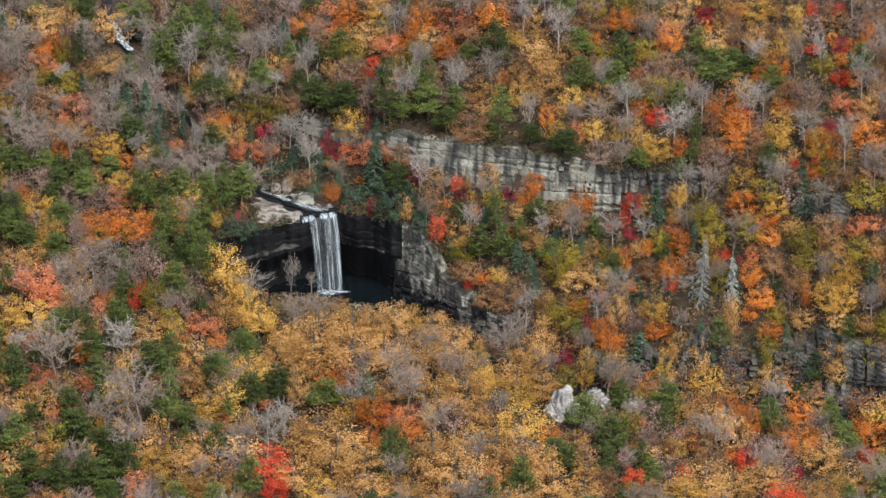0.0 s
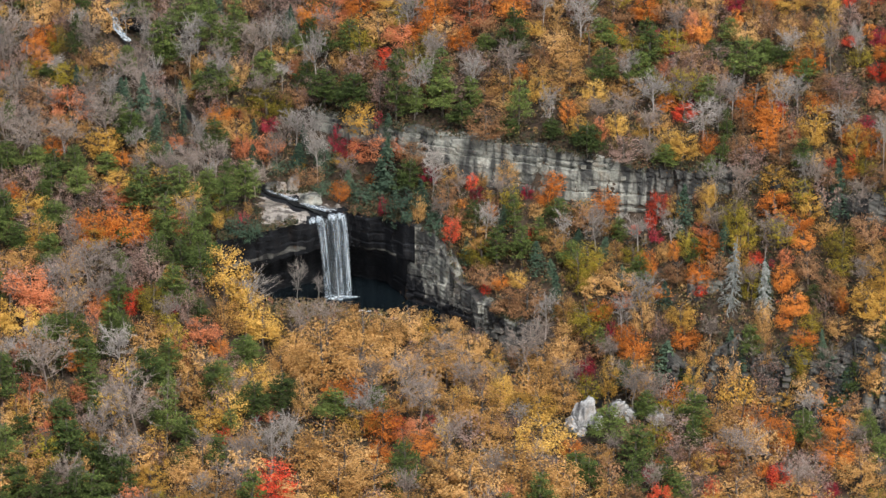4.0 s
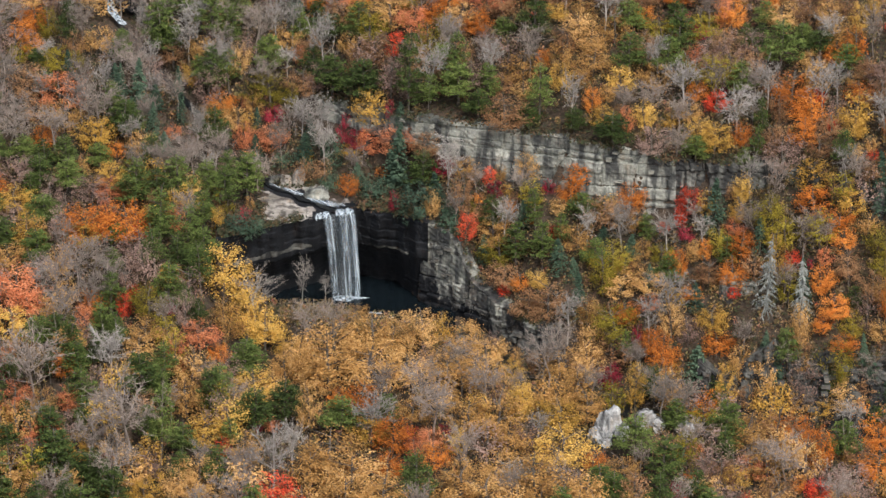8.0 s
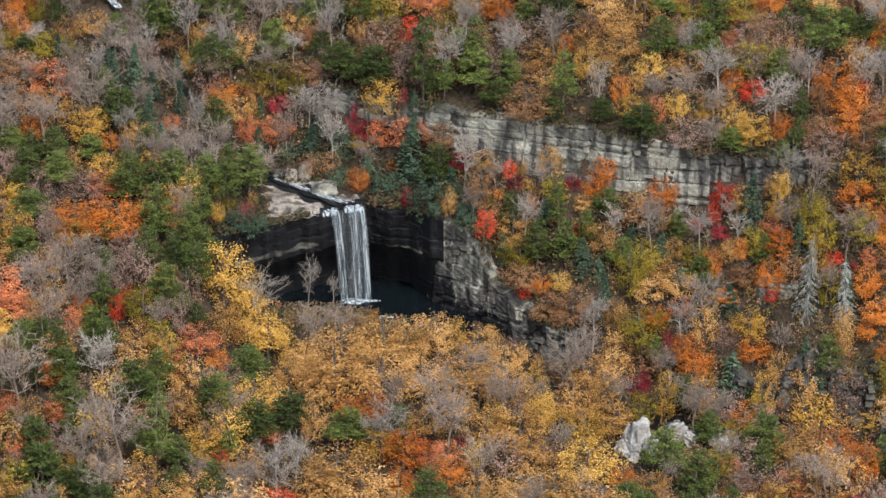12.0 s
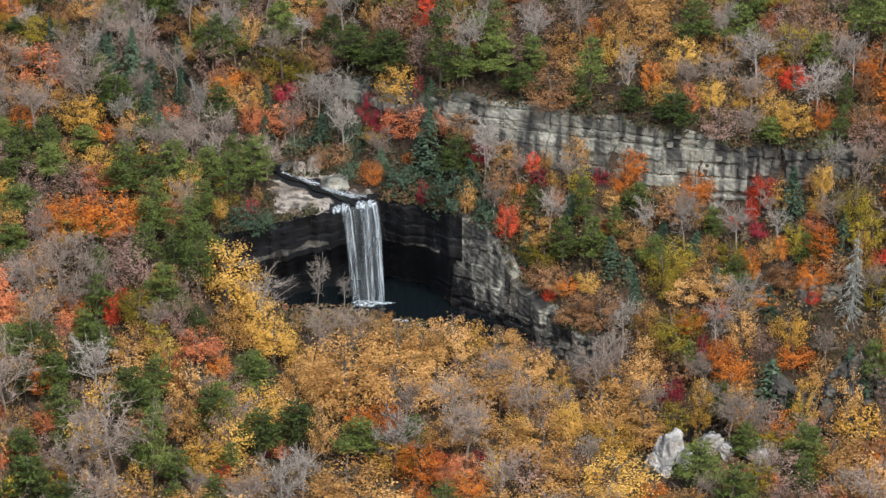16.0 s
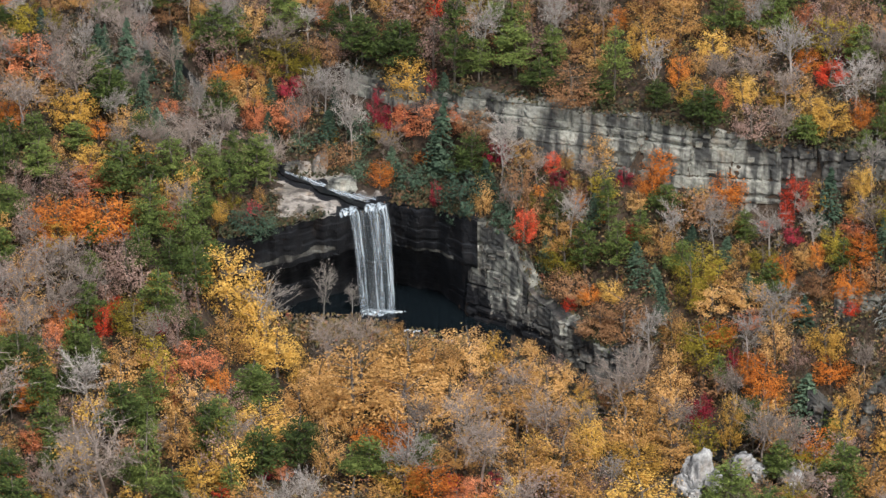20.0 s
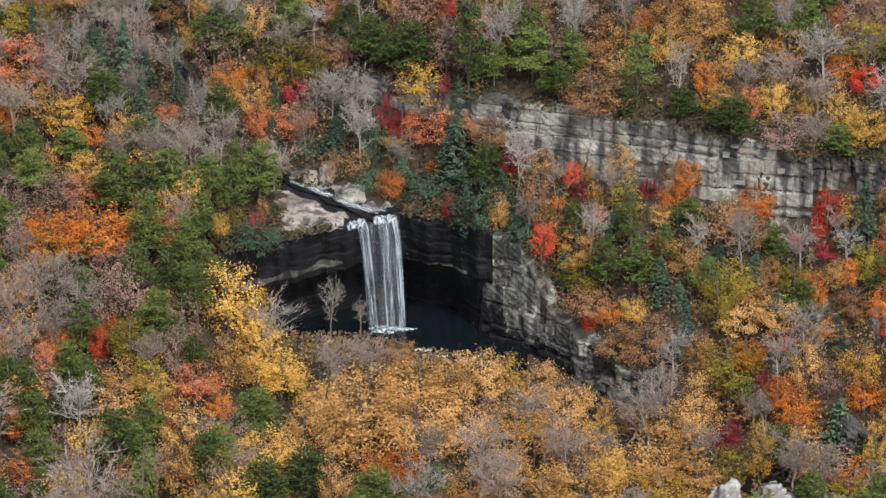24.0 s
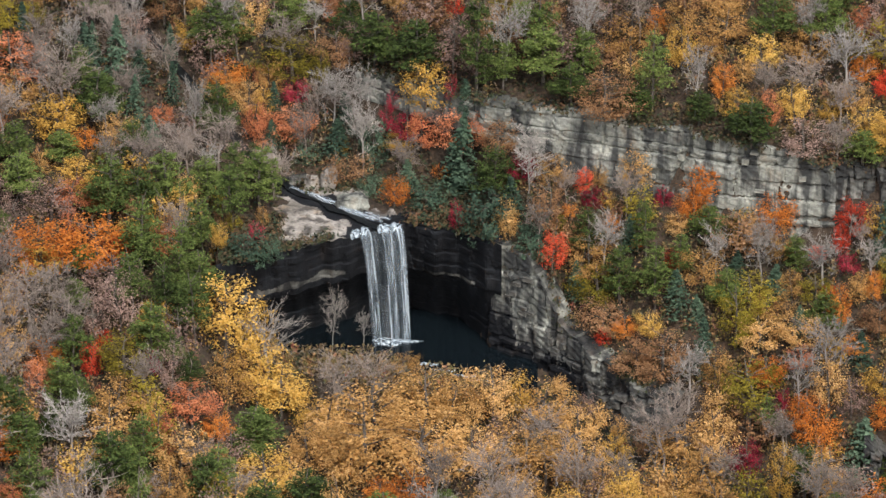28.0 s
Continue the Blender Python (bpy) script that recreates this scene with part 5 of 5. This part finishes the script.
grove("salmon", [(12.6, 20.6, 0.64, 1.46), (98.7, 21.4, 0.72, 0.97), (-18.8, 24.9, 0.43, 1.18), (-12.9, 25.8, 0.67, 1.46), (-38.7, 26.5, 0.37, 1.62), (-19.7, 27.6, 0.71, 1.04), (-69.4, 38.1, 0.87, 1.7), (106.8, 38.3, 0.98, 0.67), (-20, 38.7, 0.35, 1.46), (25, 44, 0.71, 1.7), (43.9, 47.6, 0.82, 1.7), (-5.4, 49.2, 0.51, 1), (-90.4, 58, 0.43, 1.7), (5.5, 64.8, 0.8, 1.7)])
grove("russet", [(103, -84.2, 0.7, 1.46), (160.9, -48.6, 1.11, 0.92), (110.1, -44.7, 0.75, 1.06), (55.8, -42.8, 0.6, 0.77), (142.3, -33.8, 0.82, 1.24), (137.1, -30.3, 0.85, 1.04), (60, -29.4, 0.82, 1.7), (54.4, -27.3, 0.57, 1.7), (153.5, -26.7, 0.82, 1.24), (101.2, -24.6, 0.57, 1.7), (157.3, -18.8, 0.62, 1.65), (48.5, -17.7, 0.62, 1.65), (129.5, -6.8, 0.57, 1.7), (-25.4, -1.8, 0.29, 1.46), (133, -0.2, 0.62, 1.65), (162.8, 1.2, 0.57, 1.7), (119.9, 4.2, 0.75, 1.06), (145.8, 5.4, 0.82, 1.24), (48.5, 8, 0.82, 1.7), (27.8, 9.7, 0.64, 1.46), (143.7, 17.7, 0.56, 1.68), (105.7, 21.6, 1.03, 1), (169.7, 21.7, 0.95, 0.83)])
grove("russet", [(47.7, 21.9, 0.5, 1.58), (37.8, 31.1, 0.68, 1.02), (-75.5, 32.2, 0.57, 1.7), (-5.1, 37.5, 0.62, 1.65), (38.5, 40.4, 0.66, 1.55), (135.7, 41.6, 0.54, 1.46), (-78.8, 41.7, 0.82, 1.7), (169.9, 41.8, 0.7, 1.46), (156.5, 43, 0.62, 1.65), (84, 43.9, 0.82, 1.7), (47.8, 44.7, 0.62, 1.65), (63.8, 45.3, 0.44, 1.7), (127.4, 45.6, 0.7, 0.86), (100.5, 46.7, 0.82, 1.7), (-3, 50.3, 0.66, 1.19), (-40, 56.3, 0.64, 1.7), (-67.3, 57.1, 0.67, 1.11), (-19.9, 75.4, 0.83, 1.46)])
grove("hemlock", [(115.6, -42.5, 0.49, 1.2), (97.7, -41, 0.73, 1.7), (97.8, -29.7, 0.49, 1.7), (86.4, -23.1, 0.39, 1.62), (66.6, -20.6, 0.39, 1.7), (148.2, -20.5, 0.39, 1.7), (62.5, -18.7, 0.61, 1.53), (81.5, -17.3, 0.49, 1.7), (74.1, -14, 0.39, 1.7), (43.5, -9.9, 0.49, 1.5), (53.8, -6.1, 0.49, 1.4), (30.5, -0.1, 0.55, 1.61), (20.1, 11.9, 0.49, 1.7), (10, 13, 0.43, 1.7), (21.7, 17.6, 0.43, 1.48), (-40.5, 20.7, 0.43, 1.7), (-4.4, 22.3, 0.59, 1.7), (-16.8, 24.7, 0.43, 1.7), (-2.5, 27.7, 0.55, 1.34), (-36.8, 32.9, 0.59, 1), (-17.1, 33, 0.43, 1.25), (-44.4, 37.4, 0.49, 1.7), (-38.3, 45.2, 0.63, 0.86)])
grove("scarlet", [(-6.8, -123.4, 0.6, 1.46), (-9.2, -114.5, 0.97, 1.58), (136.8, -104.5, 0.82, 1.7), (94.5, -103.5, 0.67, 1.11), (109.3, -99.5, 0.78, 0.77), (-21.6, -86.5, 0.47, 1.08), (128.2, -84.6, 0.55, 1.7), (162, -72.8, 0.55, 1.35), (-48.8, -41.5, 0.72, 0.71), (-46.9, -33.9, 0.26, 1.65), (107.7, -28.8, 0.35, 1.46), (122.9, -25.1, 0.34, 1.64), (48.8, -18.8, 0.29, 1.46), (91.8, -17.2, 0.26, 1.65), (62.1, -11.3, 0.38, 1.46), (94.3, -11.3, 0.57, 0.73), (-44.7, -11.2, 0.51, 1.46), (38.5, -10.6, 0.74, 0.82), (89.9, -10.1, 0.26, 1.7), (95.8, -9.2, 0.71, 1.04), (149.7, -9.1, 0.38, 0.99), (144, -8.9, 0.26, 1.7), (133.5, 2.7, 0.33, 1.28)])
grove("scarlet", [(44.8, 3.7, 0.48, 0.97), (103.8, 9.8, 0.49, 1.7), (130.4, 10.3, 0.53, 0.79), (158.1, 22, 0.44, 1.7), (151.1, 34.1, 0.33, 1.7), (18.6, 38.5, 0.36, 1.29), (20.2, 42.6, 0.33, 1.7), (151.3, 47.5, 0.56, 0.83), (158.4, 47.5, 0.37, 1.62)])
grove("crimson", [(-58, -116.7, 0.39, 1.7), (159.3, -91.6, 0.46, 1.7), (-50.4, -90.7, 0.31, 1.7), (91.6, -90.3, 0.39, 1.31), (141.9, -84, 0.37, 1.62), (126.8, -80.8, 0.44, 1.7), (25, -78.6, 0.33, 1.7), (33.3, -78.3, 0.28, 1.68), (-13.4, -75.4, 0.3, 1.26), (-78.2, -62.6, 0.49, 0.85), (76.3, -44.2, 0.75, 0.99), (-36.4, -41.8, 0.5, 0.74), (82.6, -37.2, 0.5, 0.74), (166.5, -32.4, 0.35, 1.46), (127.1, -26.5, 0.27, 1.02), (95.6, -14.6, 0.43, 1.18), (-18.7, -9.5, 0.37, 1.14), (19.9, -3.8, 0.55, 0.6), (59.8, -0.3, 0.36, 1.29), (46.5, 1.6, 0.39, 1.7), (153.8, 2.3, 0.41, 1.7), (32.7, 4.8, 0.51, 1.46), (106.8, 15, 0.37, 1.14)])
grove("crimson", [(18.9, 20, 0.42, 0.89), (9.9, 22.9, 0.52, 1.35), (5.7, 24.6, 0.57, 0.73), (6.8, 27.4, 0.39, 0.84), (-12.5, 33, 0.53, 1.23), (159.5, 34.1, 0.53, 1.23), (99.9, 34.9, 0.41, 1.7), (95.3, 39.3, 0.37, 1.62), (119.7, 51.4, 0.54, 1.7)])
grove("laurel", [(-20.2, -16.1, 0.92, 1.13), (-16.1, -14.3, 0.62, 1.23), (34.4, -7.6, 0.83, 1.15), (25.2, -4.6, 1.46, 0.84), (13.8, 4.9, 1.04, 1), (3.3, 11.5, 0.71, 1.09), (3.2, 20.9, 0.62, 1.23), (-10.4, 22.8, 0.62, 1.05), (3.1, 23.6, 1.04, 0.81)])
grove("snag", [(115.3, -35.5, 1.17, 1), (125, -35.5, 1, 1)])


# ---- the woods between ----


def mix_for(x, y):
    """Which kinds grow here, with their shares."""
    far, bed = brook_at(x, y)
    rim = np.interp(x, RIM_X, RIM_Y)
    wall = np.interp(x, WALL_X, WALL_Y)
    if y > 8 and x < 8 and far < 48:
        return dict(bare=3, haze=6, hemlock=2.4, pine=3.5, russet=1, mauve=3, olive=0.5)
    if -32 < x < 26 and y > -17 and y < wall:
        return dict(pine=5, hemlock=4, laurel=4, olive=1)
    if x < -20:
        return dict(bare=1.0, haze=2.2, mauve=2.6, russet=1.2, golden=1.2, amber=2.6, salmon=1.4, pine=5.0, olive=0.9)
    if y < wall:
        if x < 75:
            return dict(amber=7, golden=1.0, haze=3, bare=0.6, pine=1.0, mauve=2)
        return dict(amber=3.5, golden=0.8, haze=2.6, pine=2.4, orange=0.5, mauve=2.5, russet=1.5, olive=1.5)
    if y < rim:
        return dict(golden=0.5, olive=3.0, russet=4, amber=1.0, haze=3.0, bare=1.0, hemlock=2.5, pine=3, mauve=1.5, laurel=0.6)
    return dict(russet=5, haze=4, bare=1.0, pine=3, amber=1.4, golden=0.4, orange=0.8, olive=1.6, mauve=3.5)


def open_ground(x, y):
    """Places where no tree stands: water, ledge, bare cliff faces."""
    far, bed = brook_at(x, y)
    rim, wall, scar = np.interp(x, RIM_X, RIM_Y), np.interp(x, WALL_X, WALL_Y), np.interp(x, SCAR_X, SCAR_H)
    lip = np.interp(x, LIP_X, LIP_Y)
    if -22 < x < 40 and float(np.interp(x, POOL_X, POOL_Y)) - 9 < y < lip + 0.5 and y < wall + 2:
        return True
    if -15 < x < 10 and y < 12:
        return True
    if y > 0 and far < 4.0:
        return True
    if scar > 3.5 and -4.8 < y - rim < 1.5 and -5 < x < 108:
        return True
    return 22 < x < 70 and -7 < y - wall < 3


# white boulders and the upper cascade, in front of which the woods open: x, height across the view, reach, y
KEEP_CLEAR = [(75, -54, 7, -69), (84, -50, 5, -63), (94, -52, 3, -62), (-57, 54, 5, 76), (110, -24, 5, -26), (116, -28, 5, -28)]


def fill_woods():
    """Trees in the gaps, thinner where the ground lies flat to the eye."""
    rnd = random.Random(23)
    marked = np.array(PLANTED + KEEP_CLEAR)
    ys = np.arange(-160, 190, 0.5)
    x = -106.0
    while x < 188:
        along = ys * VIEW_S + (ground(np.full(ys.shape, x), ys) + 9 - 26.2) * VIEW_C
        along = np.maximum.accumulate(along) + ys * 1e-6
        level = -93.0 + rnd.uniform(0, 3)
        while level < 67:
            py = float(np.interp(level, along, ys)) + rnd.uniform(-1.5, 1.5)
            px = x + rnd.uniform(-2.4, 2.4)
            level += rnd.uniform(2.3, 3.4) if py > float(np.interp(px, RIM_X, RIM_Y)) and px > -15 else rnd.uniform(2.6, 4.0)
            if open_ground(px, py):
                continue
            size, broad = rnd.uniform(0.62, 1.08), 1.0
            rim, wall = float(np.interp(px, RIM_X, RIM_Y)), float(np.interp(px, WALL_X, WALL_Y))
            if -8 < px < 110 and wall < py < rim:
                scar = float(np.interp(px, SCAR_X, SCAR_H))
                room = (rim - 2.6 - py) * VIEW_S + (float(np.interp(px, RIM_X, RIM_Z)) - 0.8 * scar - stand(px, py)) * VIEW_C
                size = min(size, max(room / 11.5, 0.0))
            elif 22 < px < 66 and py < wall:
                size = min(size, max(((wall - py) * VIEW_S + (1.0 + float(np.interp(px, WALL_X, FOOT_Z)) - stand(px, py)) * VIEW_C) / 14, 0.0))
            if py < wall and px > -20 and not 22 < px < 66:
                size, broad = size * 1.05, 1.2
            if size < 0.22:
                continue
            mine = py * VIEW_S + (stand(px, py) + 8.2 * size - 26.2) * VIEW_C
            dx, ds = np.abs(marked[:, 0] - px), marked[:, 1] - mine
            reach = marked[:, 2] + 3.4 * size
            loose = 0.75 if py < wall or px < -20 else 0.95
            hides = (dx < reach * 0.64 * loose) & (np.abs(ds) < reach * 0.72 * loose) & (py < marked[:, 3] + 1.5)
            same = (dx < reach * 0.4) & (np.abs(ds) < reach * 0.4)
            if hides.any() or same.any():
                continue
            kinds = {k: v for k, v in mix_for(px, py).items() if COUNTS.get(k, 0) < 300}
            plant(rnd.choices(list(kinds), list(kinds.values()))[0], px, py, size, broad * rnd.uniform(0.85, 1.15), False)
        x += 4.4


fill_woods()


# ---- undergrowth ----
def undergrowth():
    """Low shrubs, saplings and brush over the whole floor, as one mass."""
    m, nodes, link, shader = material("undergrowth_leaves", 0.85)
    geo = nodes.new("ShaderNodeNewGeometry")
    patch = noise_node(nodes, link, 0.09, 3)
    tones = ramp_node(nodes, [(0.0, lin(38, 33, 25)), (0.25, lin(78, 60, 42)), (0.45, lin(58, 62, 36)), (0.62, lin(42, 54, 40)), (0.8, lin(94, 72, 48)), (1.0, lin(104, 74, 56))])
    add = nodes.new("ShaderNodeMath")
    add.operation = "MULTIPLY_ADD"
    add.inputs[1].default_value = 0.55
    half = nodes.new("ShaderNodeMath")
    half.operation = "MULTIPLY_ADD"
    half.inputs[1].default_value, half.inputs[2].default_value = 1.3, -0.4
    link(patch.outputs["Fac"], half.inputs[0])
    link(geo.outputs["Random Per Island"], add.inputs[0])
    link(half.outputs[0], add.inputs[2])
    link(add.outputs[0], tones.inputs[0])
    link(tones.outputs[0], shader.inputs["Base Color"])
    rng = np.random.default_rng(77)
    n = 32000
    x, s = rng.uniform(-112, 200, n), rng.uniform(-92, 70, n)
    ys = np.arange(-170, 190, 0.5)
    y = np.zeros(n)
    for lo in range(-112, 200, 3):
        k = (x >= lo) & (x < lo + 3)
        along = np.maximum.accumulate(ys * VIEW_S + (ground(np.full(ys.shape, lo + 1.5), ys) - 26.2) * VIEW_C)
        y[k] = np.interp(s[k], along, ys)
    y += rng.uniform(-1, 1, n)
    lip, wall, rim = np.interp(x, LIP_X, LIP_Y), np.interp(x, WALL_X, WALL_Y), np.interp(x, RIM_X, RIM_Y)
    on = (x > -25) & (x < 28) & (y > lip) & (y < 18)
    z = np.where(on, 26.5 + 0.03 * y, ground(x, y))
    bare = ((x > -22) & (x < 34) & (y < lip) & (y > np.interp(x, POOL_X, POOL_Y) - 0.5)) | (on & (x > -15) & (x < 9.5) & (y < 13) & ~((x > 3) & (y > 6.5))) | ((brook_at(x, y)[0] < 2.5) & (y > 0))
    bare |= (np.abs(y - wall - 0.5) < 3.5) & (x > 24) & (x < 80) | (y - rim > -4.5) & (y - rim < 0.8) & (x < 112) & (x > -10)
    x, y, z = x[~bare], y[~bare], z[~bare]
    # a thick green fringe behind the lip
    fx = np.r_[rng.uniform(10.5, 28, 900), rng.uniform(-25, -14.5, 600), rng.uniform(-15, -4, 60)]
    fy = np.interp(fx, LIP_X, LIP_Y) + np.r_[rng.uniform(1.0, 15, 900), rng.uniform(0.3, 15, 600), rng.uniform(0.1, 1.2, 60)]
    # brush along the brows of the cliffs
    rx = np.r_[rng.uniform(-12, 112, 900), rng.uniform(26, 66, 500)]
    ry = np.r_[np.interp(rx[:900], RIM_X, RIM_Y) + rng.uniform(-2.2, 1.5, 900), np.interp(rx[900:], WALL_X, WALL_Y) + rng.uniform(0.2, 4, 500)]
    rz = np.r_[np.interp(rx[:900], RIM_X, RIM_Z) + 0.2, np.interp(rx[900:], BROW_X, BROW_Z)]
    thin = rng.random(1400) < 0.5 + 0.5 * np.sin(rx * 0.37)
    x, y, z = np.r_[x, fx, rx[thin]], np.r_[y, fy, ry[thin]], np.r_[z, np.full(len(fx), 26.7), rz[thin]]
    per = 11
    big = rng.uniform(0.5, 1.7, len(x))
    d = rng.normal(size=(len(x), per, 3))
    d[:, :, 2] = np.abs(d[:, :, 2])
    c = np.stack([x, y, z], -1)[:, None] + d * big[:, None, None] * [0.75, 0.75, 0.8]
    nn = d.reshape(-1, 3) + [0, 0, 0.4]
    v, f = leaf_sprays(rng, c.reshape(-1, 3), nn / np.linalg.norm(nn, axis=1)[:, None], 0.29)
    me = bpy.data.meshes.new("undergrowth")
    me.vertices.add(len(v))
    me.vertices.foreach_set("co", v.ravel())
    me.loops.add(len(v))
    me.loops.foreach_set("vertex_index", f.ravel().astype(np.int32))
    me.polygons.add(len(f))
    me.polygons.foreach_set("loop_start", np.arange(0, len(v), 3, dtype=np.int32))
    me.update(calc_edges=True)
    me.materials.append(m)
    return tagged(new("undergrowth", me), "brown and green brush covering the forest floor", "undergrowth", kind="stuff")


def saplings():
    """Waist-high to house-high young growth between the trunks, as one mass."""
    m, nodes, link, shader = material("sapling_leaves", 0.85)
    clump = noise_node(nodes, link, 0.28, 2)
    geo = nodes.new("ShaderNodeNewGeometry")
    tones = ramp_node(nodes, [(0.30, lin(58, 66, 44)), (0.40, lin(112, 98, 82)), (0.48, lin(132, 108, 70)), (0.54, lin(96, 92, 54)), (0.60, lin(148, 112, 74)), (0.68, lin(134, 98, 82)), (0.74, lin(150, 78, 60))])
    link(clump.outputs["Fac"], tones.inputs[0])
    v = nodes.new("ShaderNodeHueSaturation")
    rng_node = nodes.new("ShaderNodeMapRange")
    rng_node.inputs["To Min"].default_value, rng_node.inputs["To Max"].default_value = 0.6, 1.25
    link(geo.outputs["Random Per Island"], rng_node.inputs[0])
    link(rng_node.outputs[0], v.inputs["Value"])
    link(tones.outputs[0], v.inputs["Color"])
    link(v.outputs[0], shader.inputs["Base Color"])
    rng = np.random.default_rng(99)
    n = 8000
    x, s = rng.uniform(-104, 186, n), rng.uniform(-92, 64, n)
    ys, y = np.arange(-170, 190, 0.5), np.zeros(n)
    for lo in range(-104, 188, 3):
        k = (x >= lo) & (x < lo + 3)
        along = np.maximum.accumulate(ys * VIEW_S + (ground(np.full(ys.shape, lo + 1.5), ys) - 26.2) * VIEW_C)
        y[k] = np.interp(s[k], along, ys)
    wall, rim = np.interp(x, WALL_X, WALL_Y), np.interp(x, RIM_X, RIM_Y)
    away = ((x > -26) & (x < 36) & (y > np.interp(x, POOL_X, POOL_Y) - 1) & (y < 19) & (y < wall + 6)) | ((brook_at(x, y)[0] < 4) & (y > 0))
    away |= (y - rim > -6) & (y - rim < 1.0) & (x > -10) & (x < 110) | (y - wall > -7) & (y - wall < 3) & (x > 22) & (x < 70)
    away |= (np.hypot(x - 78, y + 72) < 9) | (np.hypot(x + 54, y - 70) < 9)
    x, y = x[~away], y[~away]
    bx = rng.uniform(-24, 32, 380)
    x, y = np.r_[x, bx], np.r_[y, np.interp(bx, POOL_X, POOL_Y) - rng.uniform(1.0, 11, 380)]
    tall, per = rng.uniform(1.8, 4.6, len(x)), 26
    t, h = rng.uniform(0, 2 * math.pi, (len(x), per)), rng.uniform(0.25, 1.0, (len(x), per))
    r = tall[:, None] * 0.42 * np.sqrt(rng.random((len(x), per))) * (1.15 - h * 0.6)
    c = np.stack([x[:, None] + r * np.cos(t), y[:, None] + r * np.sin(t), ground(x, y)[:, None] + tall[:, None] * h], -1).reshape(-1, 3)
    nn = rng.normal(size=c.shape) + [0, 0, 0.5]
    v, f = leaf_sprays(rng, c, nn / np.linalg.norm(nn, axis=1)[:, None], 0.3)
    me = bpy.data.meshes.new("saplings")
    me.vertices.add(len(v))
    me.vertices.foreach_set("co", v.ravel())
    me.loops.add(len(v))
    me.loops.foreach_set("vertex_index", f.ravel().astype(np.int32))
    me.polygons.add(len(f))
    me.polygons.foreach_set("loop_start", np.arange(0, len(v), 3, dtype=np.int32))
    me.update(calc_edges=True)
    me.materials.append(m)
    return tagged(new("saplings", me), "young muted-coloured saplings and brush between the trunks", "saplings", kind="stuff")


undergrowth()
saplings()
